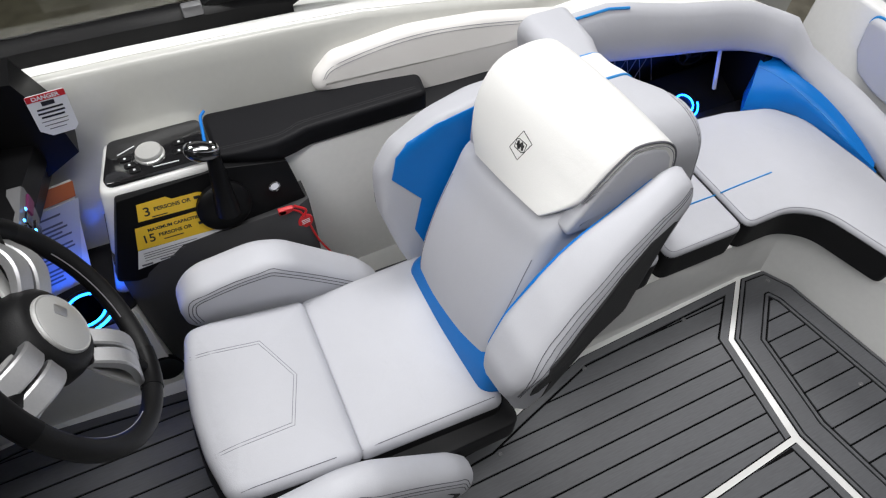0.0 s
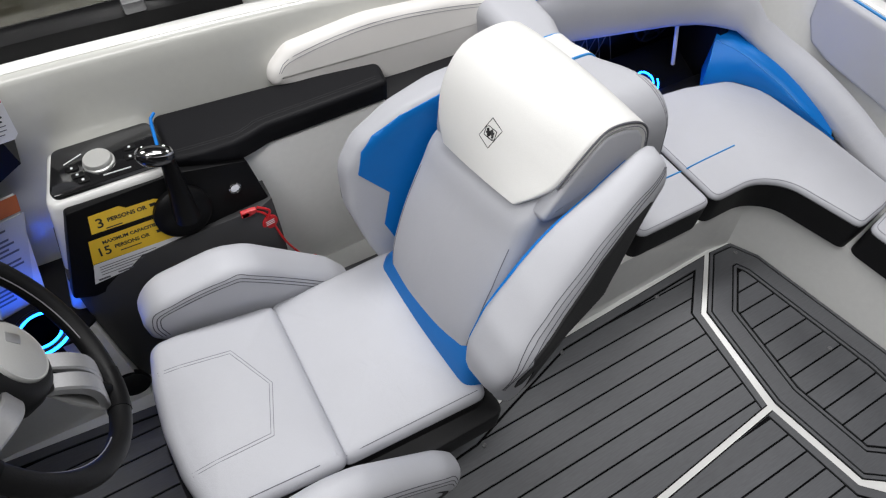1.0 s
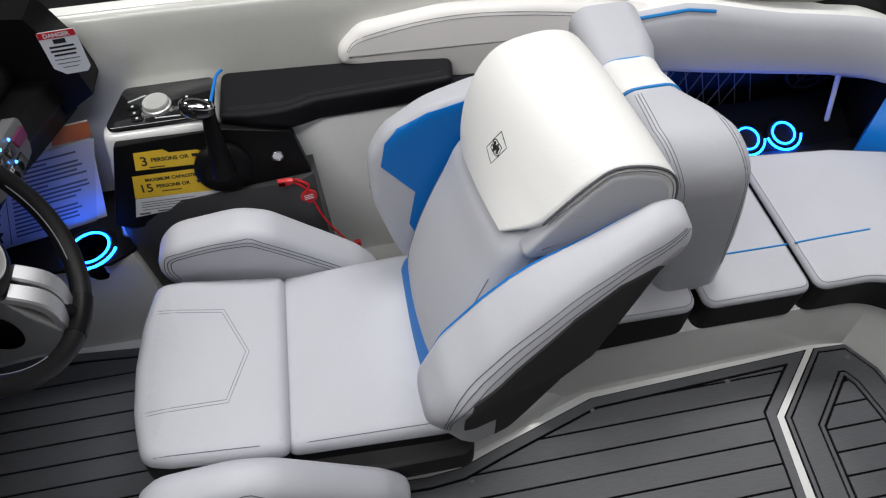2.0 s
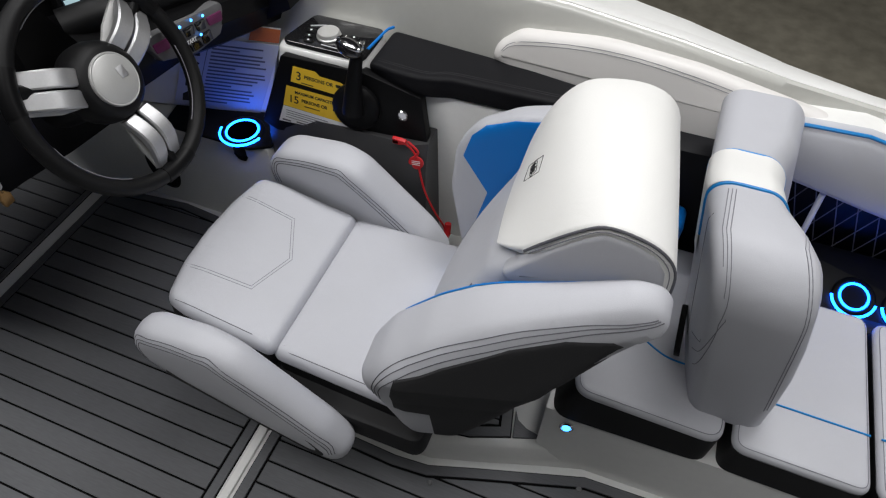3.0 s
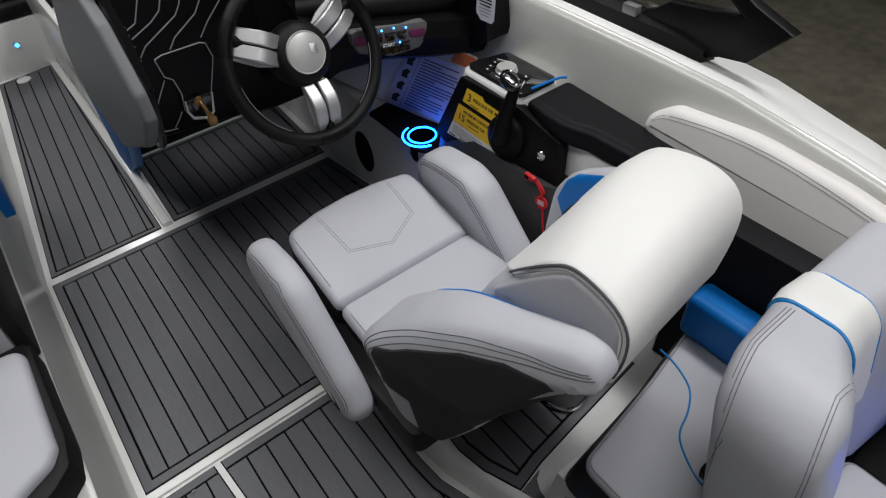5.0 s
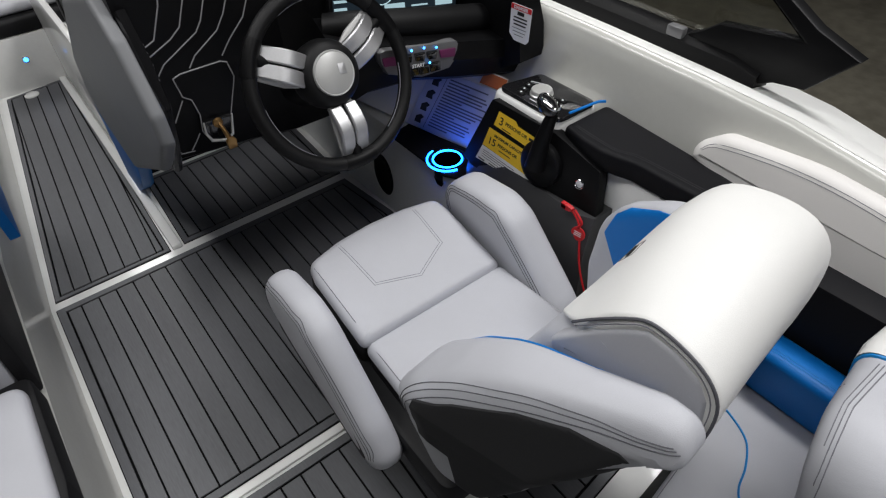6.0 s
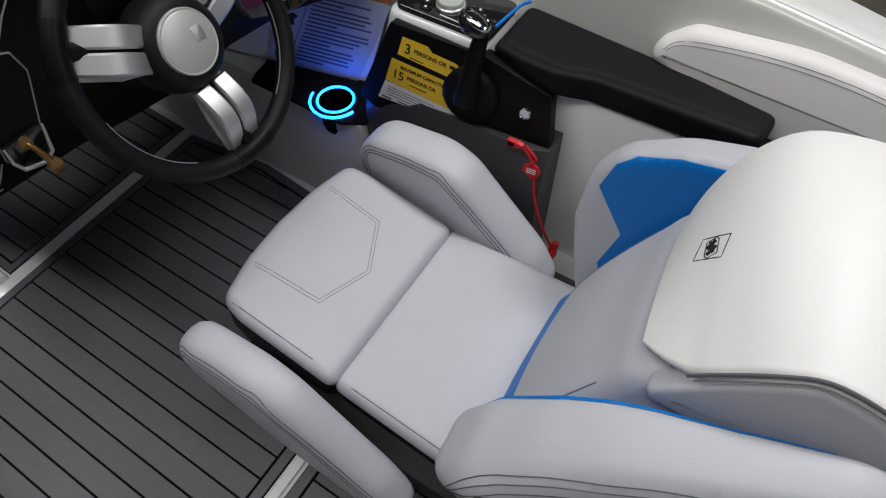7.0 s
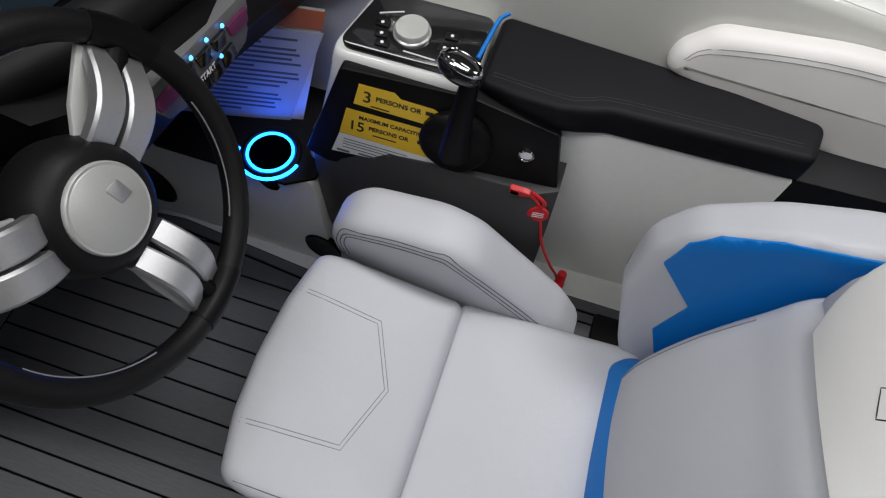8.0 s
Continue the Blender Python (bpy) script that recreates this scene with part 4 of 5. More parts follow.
words("LBS", 0.0115, INK, lab_b, FM @ Matrix.Translation((0.034, -0.0555, 0.0014)) @ pose(0, 0, 0, 0, 0, -6))
words("PERSONS OR", 0.0115, INK, lab_b, FM @ Matrix.Translation((-0.062, -0.046, 0.0014)) @ pose(0, 0, 0, 0, 0, -6))
lab_c = sticker("label", [(-0.128, -0.108), (0.105, -0.111), (0.113, -0.098), (0.065, -0.0835), (-0.112, -0.0635)], 0.0012, PAPER, con, FM, "white sticker with small print")
for lab, rows in ((lab_a, [(-0.058, 0.004, 0.03, 0.0022), (0.030, 0.0105, 0.012, 0.007)]), (lab_b, [(-0.055, -0.057, 0.04, 0.002), (0.020, -0.0535, 0.016, 0.007)]), (lab_c, [(-0.105, -0.075, 0.11, 0.0012), (-0.106, -0.081, 0.15, 0.0012), (-0.107, -0.087, 0.16, 0.0012), (-0.108, -0.094, 0.06, 0.0012), (-0.118, -0.104, 0.022, 0.004), (-0.080, -0.105, 0.03, 0.003), (-0.03, -0.098, 0.07, 0.0012), (-0.03, -0.104, 0.07, 0.0012), (0.06, -0.108, 0.02, 0.003)])):
    for x, y, w, h in rows:
        sticker("print_bar", [(x, y), (x + w, y - w * 0.105), (x + w, y - w * 0.105 + h), (x, y + h)], 0.0020, INK if lab is not lab_c else INKGREY, lab, FM)
# throttle
part("pivot", lathe([(0.0, 0.0), (0.058, 0.0), (0.058, 0.012), (0.050, 0.020), (0.030, 0.026), (0.0, 0.028)], 40), PLASTIC, con, m=FM @ Matrix.Translation((0.082, -0.028, 0.0)))
part("throttle_lever", tube([FM @ Vector(q) for q in ((0.084, -0.03, 0.03), (0.088, 0.04, 0.032), (0.092, 0.09, 0.026), (0.095, 0.125, 0.018))], [0.026, 0.019, 0.015, 0.012], 14), PLASTIC, con)
GM = pose(0.078, 1.132, 0.674, -24, 10, -14) @ Matrix.Diagonal((1.42, 0.95, 1.15, 1.0))
EGG = [(0.0245 * math.cos(a), 0.0175 * math.sin(a)) for a in [math.pi * (k / 14 - 0.5) for k in range(15)]]
grip = part("throttle_grip", lathe([(max(0.0, r), z) for r, z in EGG], 32), GLOSS, con, "gloss black throttle grip with a polished rim", m=GM, smooth=60)
part("grip_rim", lathe([(0.0240, 0.0060), (0.0246, 0.0072), (0.0232, 0.0108), (0.0205, 0.0136), (0.0197, 0.0128), (0.0222, 0.0090), (0.0240, 0.0060)], 32), POLISH, grip, "polished rim", m=GM, smooth=60)
part("kill_switch", lathe([(0.0, 0.0), (0.013, 0.0), (0.013, 0.004), (0.0105, 0.006), (0.0095, 0.003), (0.0, 0.003)], 28), POLISH, con, "chrome push button", m=FM @ Matrix.Translation((0.196, -0.030, 0.0)))
part("lower_panel", loft([[(-0.168, yy, z), (-0.13, yy - 0.012, z), (0.23, yy - 0.004, z), (0.262, yy + 0.012, z), (0.262, 1.26, z), (-0.168, 1.26, z)] for z, yy in ((0.03, 1.10), (0.20, 1.085), (0.33, 1.085), (0.385, 1.090), (0.425, 1.100), (0.462, 1.112))]), KICK, con, "charcoal padded panel under the throttle", smooth=50)
# red lanyard
lan = thing("kill_lanyard", "red kill switch lanyard clipped to the throttle console", "lanyard")
part("clip", slab([(-0.020, -0.007), (-0.002, -0.008), (0.014, -0.003), (0.014, 0.006), (0.002, 0.008), (-0.020, 0.008), (-0.020, 0.004), (-0.006, 0.003), (-0.006, -0.003), (-0.020, -0.003)], 0.0, 0.010, 0.002, 0.003), RED, lan, m=Matrix.Translation((0.205, 1.098, 0.478)) @ XZ_OUT)
part("disc", lathe([(0.0, -0.002), (0.0185, -0.002), (0.0185, 0.002), (0.015, 0.003), (0.0, 0.003)], 28), RED, lan, m=pose(0.240, 1.098, 0.418, 84, 0, 8))
for k in range(3):
    part("print_bar", slab([(-0.010, -0.005 + k * 0.005), (0.010, -0.005 + k * 0.005), (0.010, -0.003 + k * 0.005), (-0.010, -0.003 + k * 0.005)], 0.003, 0.0036, 0), PAPER, lan, smooth=0, m=pose(0.240, 1.098, 0.418, 84, 0, 8))
part("cord", tube(smoothline([(0.206, 1.098, 0.476), (0.232, 1.100, 0.452), (0.244, 1.098, 0.42), (0.262, 1.09, 0.34), (0.290, 1.088, 0.27), (0.312, 1.095, 0.215), (0.318, 1.085, 0.19)]), 0.0026, 8), RED, lan)
part("cord", tube(smoothline([(0.222, 1.097, 0.480), (0.246, 1.098, 0.455), (0.236, 1.096, 0.435)]), 0.003, 8), RED, lan)
part("end_clip", tube(smoothline([(0.322, 1.100, 0.225), (0.322, 1.09, 0.20), (0.315, 1.065, 0.178), (0.326, 1.045, 0.172)]), [0.009] * 6 + [0.011] * 6 + [0.007] * 7, 8), RED, lan)

# ---- footwell side, cup tray, knee panel ----
# same lightened colour, brightening the wall in the dim footwell
fl = part("footwell_liner", slab([(-1.5, 1.085), (-0.83, 1.060), (-0.56, 1.068), (-0.17, 1.062), (-0.17, 1.28), (-1.5, 1.28)], -0.01, 0.352, 0.014), GEL_LIT)
tagged(fl, "white moulded liner at the side of the helm footwell", "boat liner", kind="structure")
tray = thing("cup_tray", "charcoal tray with lit cup holder beside the helm", "tray")
part("base", slab([(-0.485, 1.045), (-0.215, 1.045), (-0.165, 1.075), (-0.165, 1.27), (-0.525, 1.27)], 0.350, 0.358, 0.003, 0.01), ARMREST, tray)


def cup_holder(parent, m, r=0.047):
    part("cup_rim", lathe([(r - 0.007, -0.06), (r - 0.0055, -0.004), (r - 0.003, 0.001), (r + 0.002, 0.0045), (r + 0.008, 0.004), (r + 0.011, 0.002), (r + 0.012, 0.0)], 40), PLASTIC, parent, "black flange of the cup holder", m=m)
    part("cup_well", lathe([(0.0, -0.075), (r - 0.010, -0.075), (r - 0.006, -0.06), (r - 0.005, -0.055), (0.0, -0.070)], 32), GROOVE, parent, m=m)
    for r2, z2, a0, a1, rad in ((r - 0.0045, 0.0025, 0.0, 6.2832, 0.0026), (r + 0.0125, 0.002, 3.3, 6.1, 0.0030)):
        n = 44
        arc = [(r2 * math.cos(a0 + (a1 - a0) * k / n), r2 * math.sin(a0 + (a1 - a0) * k / n), z2) for k in range(n + 1)]
        part("led_ring", tube(arc, rad, 8), LED, parent, "lit cyan ring", m=m)


cup_holder(tray, Matrix.Translation((-0.266, 1.098, 0.358)))
hole = thing("speaker_grille", "black oval opening in the footwell side", "vent")
part("mesh", lathe([(0.0, 0.002), (0.030, 0.002), (0.034, 0.004), (0.038, 0.0), (0.034, -0.01), (0.0, -0.01)], 36), PLASTIC, hole, m=Matrix.Translation((-0.595, 1.064, 0.135)) @ lay((1.5, 0, 0), (0, 0, 2.2), (0, -1, 0)))
copy_thing(hole, Matrix.Translation((-0.19, 1.063, 0.075)) @ Matrix.Diagonal((0.75, 1.0, 0.68, 1.0)) @ Matrix.Translation((0.595, -1.064, -0.135)))
c0, cu_, cv_ = Vector((-0.264, 1.179, 0.353)), Vector((-0.238, -0.057, 0.010)), Vector((0.076, 0.059, 0.197))
SM = Matrix((-cu_, cv_, cv_.cross(cu_).normalized())).transposed().to_4x4()
SM.translation = c0 + cu_
kp = part("knee_panel", slab([(-3.2, -0.02), (1.10, -0.02), (0.95, 1.20), (-3.2, 1.36)], -0.008, -0.002, 0), GEL, m=SM, smooth=30)
tagged(kp, "white moulded wall above the cup tray under the dash", "boat liner", kind="structure")
sh = thing("instruction_sheet", "white printed safety sheet leaning under the helm dash", "sheet")
part("paper", slab([(0, 0), (1, 0), (1, 1), (0, 1)], 0.0, 0.0015, 0), SHEET_DIMMED, sh, smooth=0, m=SM)
zs = 0.0019
rr = random.Random(4)
for k in range(17):
    y = 0.10 + k * 0.05
    w = rr.uniform(0.52, 0.66) if k % 5 else 0.3
    part("print_bar", slab([(0.30, y), (0.30 + w, y), (0.30 + w, y + 0.022), (0.30, y + 0.022)], zs - 0.0004, zs, 0), INKGREY, sh, smooth=0, m=SM)
for k in range(4):
    y = 0.08 + k * 0.22
    part("print_bar", slab([(0.09, y), (0.19, y), (0.17, y + 0.07), (0.20, y + 0.12), (0.14, y + 0.15), (0.08, y + 0.10)], zs - 0.0004, zs, 0), INK, sh, smooth=0, m=SM)
part("print_bar", slab([(0.25, 0.03), (0.256, 0.03), (0.256, 0.97), (0.25, 0.97)], zs - 0.0004, zs, 0), INK, sh, smooth=0, m=SM)
oc = thing("warning_label", "orange warning label above the printed sheet", "label")
part("paper", slab([(0.66, 1.03), (0.98, 1.03), (0.96, 1.20), (0.66, 1.21)], 0.0, 0.0015, 0), ORANGE, oc, smooth=0, m=SM)

# ---- helm dash ----
dash = thing("helm_dash", "black helm dash with grey inlay lines and lit switches", "boat dash")
secs = []
for y, fx, zb, zt, tx in ((0.405, -0.370, 0.600, 1.08, -0.46), (0.60, -0.375, 0.575, 1.08, -0.47), (0.72, -0.365, 0.560, 1.06, -0.46), (0.80, -0.300, 0.600, 0.82, -0.40), (0.87, -0.255, 0.650, 0.800, -0.36), (1.00, -0.240, 0.645, 0.775, -0.36), (1.12, -0.230, 0.610, 0.745, -0.36), (1.32, -0.205, 0.565, 0.70, -0.36)):
    secs.append([(fx - 0.03, y, zb), (fx - 0.008, y, zb + 0.015), (fx, y, zb + 0.05), (fx + 0.010, y, (zb + zt) / 2), (fx + 0.008, y, zt - 0.02), (tx, y, zt), (-1.15, y, zt + 0.02), (-1.15, y, zb)])
db = part("dash_body", loft(secs), PLASTIC, dash, smooth=30)
INLAY = [[(0.700, 1.03), (0.682, 0.95), (0.648, 0.883), (0.609, 0.846), (0.583, 0.816)], [(0.662, 1.04), (0.640, 0.96), (0.61, 0.90), (0.588, 0.871), (0.527, 0.835), (0.509, 0.813)], [(0.614, 1.04), (0.590, 0.96), (0.561, 0.90), (0.545, 0.88), (0.462, 0.838), (0.432, 0.805)],
         [(0.566, 1.04), (0.545, 0.96), (0.516, 0.90), (0.491, 0.882), (0.437, 0.859)], [(0.515, 1.04), (0.49, 0.95), (0.46, 0.89), (0.439, 0.882), (0.419, 0.872)], [(0.473, 0.749), (0.424, 0.678)], [(0.485, 0.659), (0.457, 0.623)], [(0.432, 0.805), (0.431, 0.718), (0.422, 0.626), (0.463, 0.618)]]
for run in INLAY:
    seam(db, [(0.0, y, z) for y, z in run], (-1, 0, 0), 0.0017, LINE, straight=True, name="inlay_line")
KB = [(0.465, 0.805), (0.486, 0.811), (0.575, 0.810), (0.590, 0.803), (0.597, 0.765), (0.590, 0.745), (0.569, 0.691), (0.551, 0.638), (0.534, 0.630), (0.499, 0.641), (0.488, 0.665), (0.494, 0.706), (0.488, 0.744), (0.472, 0.757)]
kbox = part("key_pod", pad(KB, 0.024, 0.006, 0.002, 0.0, 0.006, star=False), PLASTIC, dash, "black ignition pod with grey edge", m=Matrix.Translation((-0.385, 0, 0)) @ lay((0, 1, 0), (0, 0, 1), (1, 0, 0)))
part("pod_edge", tube([Vector((-0.362, y, z)) for y, z in inset(fillet([Vector(q) for q in KB], 0.006), 0.003)], 0.0016, 6, closed=True), LINE, kbox)
KP = [(0.496, 0.690), (0.494, 0.662), (0.502, 0.642), (0.534, 0.630), (0.551, 0.640), (0.562, 0.688)]
kplate = part("key_plate", slab(KP, -0.362, -0.352, 0.002, 0.006), GLOSS, kbox, "black key plate with a silver edge", m=lay((0, 1, 0), (0, 0, 1), (1, 0, 0)))
part("plate_edge", tube([Vector((-0.352, y, z)) for y, z in KP], [0.002, 0.003, 0.0038, 0.0038, 0.0034, 0.002], 8), PEARL, kplate, "silver edge")
part("lock", lathe([(0.0, 0.006), (0.008, 0.006), (0.011, 0.004), (0.012, 0.0)], 20), BRASS, kplate, m=Matrix.Translation((-0.352, 0.526, 0.680)) @ lay((0, 1, 0), (0, 0, 1), (1, 0, 0)))
key = part("key", tube([(-0.350, 0.527, 0.680), (-0.338, 0.530, 0.668), (-0.330, 0.533, 0.650), (-0.328, 0.535, 0.640)], [0.004, 0.005, 0.006, 0.005], 10), BRASS, dash, "brass ignition key and fob")
part("fob", slab([(-0.010, -0.014), (0.010, -0.014), (0.012, 0.006), (0.006, 0.014), (-0.006, 0.014), (-0.012, 0.006)], 0.0, 0.008, 0.002, 0.003), BRASS, key, m=Matrix.Translation((-0.331, 0.536, 0.634)) @ lay((0, 1, 0), (0, 0, 1), (1, 0, 0)))
# switch panel
SWO = [(0.888, 0.770), (0.905, 0.772), (1.108, 0.732), (1.116, 0.723), (1.110, 0.690), (1.085, 0.667), (1.00, 0.672), (0.905, 0.712), (0.890, 0.745)]
YZM = lay((0, 1, 0), (0, 0, 1), (1, 0, 0))
swp = part("switch_panel", slab(SWO, -0.245, -0.222, 0.003, 0.006), SILVER, dash, "silver switch panel with lit buttons", m=YZM)
for y0, y1, lit in ((0.892, 0.935, PINK), (0.945, 0.975, GLOSS), (0.980, 1.012, GLOSS), (1.016, 1.048, GLOSS), (1.054, 1.104, PINK)):
    zc = 0.757 - (y0 + y1 - 1.8) * 0.098 - 0.008
    part("switch", slab([(y0, zc + 0.011), (y1, zc + 0.011 - (y1 - y0) * 0.19), (y1 - 0.004, zc - 0.010 - (y1 - y0) * 0.19), (y0 + 0.004, zc - 0.010)], -0.222, -0.218, 0.001, 0.003), lit, swp, m=YZM)
for y0, y1, z0 in ((0.955, 0.990, 0.700), (0.992, 1.022, 0.694), (1.024, 1.055, 0.690)):
    part("switch", slab([(y0, z0 - 0.012), (y1, z0 - 0.016), (y1, z0 + 0.008), (y0, z0 + 0.012)], -0.222, -0.218, 0.001, 0.003), GLOSS, swp, m=YZM)
words("START", 0.0125, PAPER, swp, Matrix.Translation((-0.2172, 0.970, 0.708)) @ YZM @ pose(0, 0, 0, 0, 0, -10))
for y, z in ((0.972, 0.752), (1.008, 0.747), (1.044, 0.737), (1.022, 0.705)):
    part("switch_lamp", lathe([(0.0, 0.0), (0.0032, 0.0), (0.0024, 0.0022), (0.0, 0.003)], 12), LEDW, swp, "lit blue switch lamp", m=Matrix.Translation((-0.2175, y, z)) @ YZM)
# padded brow and display
part("brow", tube(smoothline([(-0.360, 0.83, 0.800), (-0.318, 0.90, 0.800), (-0.300, 1.02, 0.777), (-0.295, 1.16, 0.746), (-0.300, 1.27, 0.720), (-0.335, 1.315, 0.705)]), 0.036, 16), LEATHER, dash, "black padded brow")
disp = part("display", slab([(0.858, 0.800), (1.240, 0.728), (1.255, 0.870), (0.870, 0.955)], -0.40, -0.382, 0.003, 0.006), GLOSS, dash, "glass helm display", m=YZM)
part("screen", slab([(0.868, 0.806), (1.232, 0.738), (1.245, 0.862), (0.880, 0.945)], -0.382, -0.3805, 0), glow("display_dark", (0.02, 0.035, 0.05), 0.12), disp, m=YZM, smooth=0)
for y0, u, w, h in ((0.872, 0.004, 0.034, 0.018), (0.874, 0.034, 0.034, 0.006), (0.876, 0.050, 0.034, 0.006), (1.01, 0.006, 0.060, 0.014), (1.09, 0.008, 0.05, 0.004), (1.165, 0.004, 0.055, 0.014), (1.09, 0.030, 0.03, 0.004), (1.14, 0.032, 0.05, 0.003), (1.09, 0.05, 0.10, 0.002)):
    z0 = 0.808 - (y0 - 0.868) * 0.187 + u
    part("screen_field", slab([(y0, z0), (y0 + w, z0 - w * 0.187), (y0 + w, z0 - w * 0.187 + h), (y0, z0 + h)], -0.3805, -0.3795, 0), SCREEN, disp, smooth=0, m=YZM)
part("screen_gauge", tube([(-0.3795, 1.01 + 0.036 * math.cos(a), 0.838 + 0.036 * math.sin(a)) for a in [2 * math.pi * k / 32 for k in range(32)]], 0.0014, 5, closed=True), SCREEN, disp)
part("dash_end", loft([[(x, 1.252, z) for x, z in ((-0.42, 0.60), (-0.235, 0.60), (-0.143, 0.652), (-0.150, 0.735), (-0.185, 0.83), (-0.42, 0.86))], [(x, 1.335, z) for x, z in ((-0.42, 0.60), (-0.235, 0.60), (-0.143, 0.652), (-0.150, 0.735), (-0.185, 0.83), (-0.42, 0.86))]]), PLASTIC, dash, smooth=30)
up = part("upper_dash", box(-1.1, 0.70, 0.66, -0.405, 1.325, 1.0, 0.02), PLASTIC, dash)
# grey knee pad on the port end, black trim, blue console side
SP_ = [(-0.375, 0.600), (-0.235, 0.735), (-0.235, 0.800), (-0.275, 0.86), (-0.32, 0.925), (-0.42, 0.985), (-0.80, 0.87), (-1.19, 0.58), (-1.26, 0.45), (-1.20, 0.365), (-0.88, 0.330)]
part("knee_pad", pad(SP_, 0.030, 0.012, 0.005, 0.0, 0.03, star=False), DGREY, dash, "grey padded side of the dash", m=Matrix.Translation((0, 0.407, 0)) @ XZ_OUT)
part("trim", tube([(-0.37, 0.412, 0.60), (-0.300, 0.414, 0.70), (-0.262, 0.416, 0.80), (-0.30, 0.42, 0.88), (-0.36, 0.42, 0.96)], 0.012, 8), GLOSS, dash, "gloss black edge trim")
cs = part("console_side", slab([(-1.40, 0.0), (-1.27, 0.0), (-1.10, 0.12), (-0.92, 0.34), (-1.22, 0.42), (-1.42, 0.32)], -0.02, 0.02, 0.004), BLUE, m=Matrix.Translation((0, 0.412, 0)) @ XZ_OUT)
tagged(cs, "blue upholstered console side by the walkway", "console side", kind="structure")
cw = part("walkway_liner", box(-2.45, 0.412, -0.01, -1.425, 0.44, 0.50, 0.01), GEL)
tagged(cw, "white moulded liner beside the walkway", "boat liner", kind="structure")
fw = part("footwell_front", box(-1.42, 0.42, -0.01, -1.36, 1.3, 0.7, 0.01), PLASTIC)
tagged(fw, "black front wall of the helm footwell", "boat liner", kind="structure")
curb = part("curb", box(-2.45, 0.375, -0.01, -0.87, 0.408, 0.012, 0.005), GEL)
tagged(curb, "white moulded curb between walkway and footwell", "curb", kind="structure")

# ---- steering wheel ----
wh = thing("steering_wheel", "black leather steering wheel with brushed silver spokes", "steering wheel")
WM = pose(-0.183, 0.744, 0.775, 0, 67, 3)
ring = [(0.181 * math.cos(a), 0.181 * math.sin(a), 0.0) for a in [2 * math.pi * k / 72 for k in range(72)]]
part("rim", tube(ring, 0.0158, 14, closed=True), LEATHER, wh, m=WM)
for a0 in (0.55, 2.64, 4.74):
    arc = [(0.1655 * math.cos(a0 + 0.9 * k / 14), 0.1655 * math.sin(a0 + 0.9 * k / 14), 0.004) for k in range(15)]
    part("rim_stitch", tube(arc, 0.0010, 5), LSTITCH, wh, m=WM)
hubm = WM @ Matrix.Translation((-0.014, -0.004, 0.010))
part("hub", lathe([(0.0, -0.09), (0.055, -0.07), (0.070, -0.05), (0.073, -0.030), (0.071, -0.010), (0.064, 0.006), (0.053, 0.013), (0.0, 0.013)], 48), LEATHER, wh, "black leather hub", m=hubm)
part("cap", lathe([(0.0, 0.013), (0.0470, 0.013), (0.0470, 0.017), (0.0455, 0.0190), (0.0430, 0.0185), (0.0415, 0.0195), (0.0, 0.0205)], 48), SATIN, wh, "satin silver hub cap", m=hubm)
part("cap_mark", slab([(-0.016, 0.010), (0.006, 0.010), (0.009, 0.027), (-0.013, 0.027)], 0.0203, 0.0211, 0.0003, 0.003), CHROME, wh, m=hubm)
for ang in (148, 28, 268):
    th = radians(ang)
    d, s = Vector((-math.sin(th), math.cos(th), 0)), Vector((-math.cos(th), -math.sin(th), 0))
    for k in (-1, 1):
        secs = []
        for t in [j / 10 for j in range(11)]:
            r = 0.056 + t * 0.106
            z = 0.002 + 0.022 * math.sin(math.pi * min(1, t * 1.02)) - 0.006 * t
            wdt = 0.0145 + 0.001 * math.sin(math.pi * t)
            off = k * (0.0180 - 0.001 * t)
            c = d * r + s * off + Vector((0, 0, z))
            sec = []
            for u, w in ((-1, -0.010), (-1, 0.002), (-0.8, 0.005), (0.8, 0.005), (1, 0.002), (1, -0.010)):
                sec.append(c + s * (u * wdt) + Vector((0, 0, w)))
            secs.append(sec)
        part("spoke", loft(secs), CHROME, wh, "brushed aluminium spoke", m=WM, smooth=28)
    plate = [d * 0.05 + s * 0.030, d * 0.10 + s * 0.040, d * 0.162 + s * 0.038, d * 0.162 - s * 0.032, d * 0.10 - s * 0.033, d * 0.05 - s * 0.028]
    part("spoke_plate", slab([q.xy for q in plate][::-1], -0.012, -0.006, 0.002, 0.004), SATIN, wh, "dull silver spoke plate", m=WM)
    part("spoke_core", tube([d * 0.05 + Vector((0, 0, -0.01)), d * 0.17 + Vector((0, 0, -0.004))], 0.014, 10), PLASTIC, wh, m=WM)
    arcg = [(0.181 * math.cos(math.atan2(d.y, d.x) + (k - 6) * 0.035), 0.181 * math.sin(math.atan2(d.y, d.x) + (k - 6) * 0.035), 0.0) for k in range(13)]
    part("rim_insert", tube(arcg, 0.0172, 12), PLASTIC, wh, "smooth black rim insert", m=WM)
part("column", tube([WM @ Vector((0, 0, -0.04)), WM @ Vector((0, 0, -0.17))], [0.045, 0.055], 20), PLASTIC, wh)

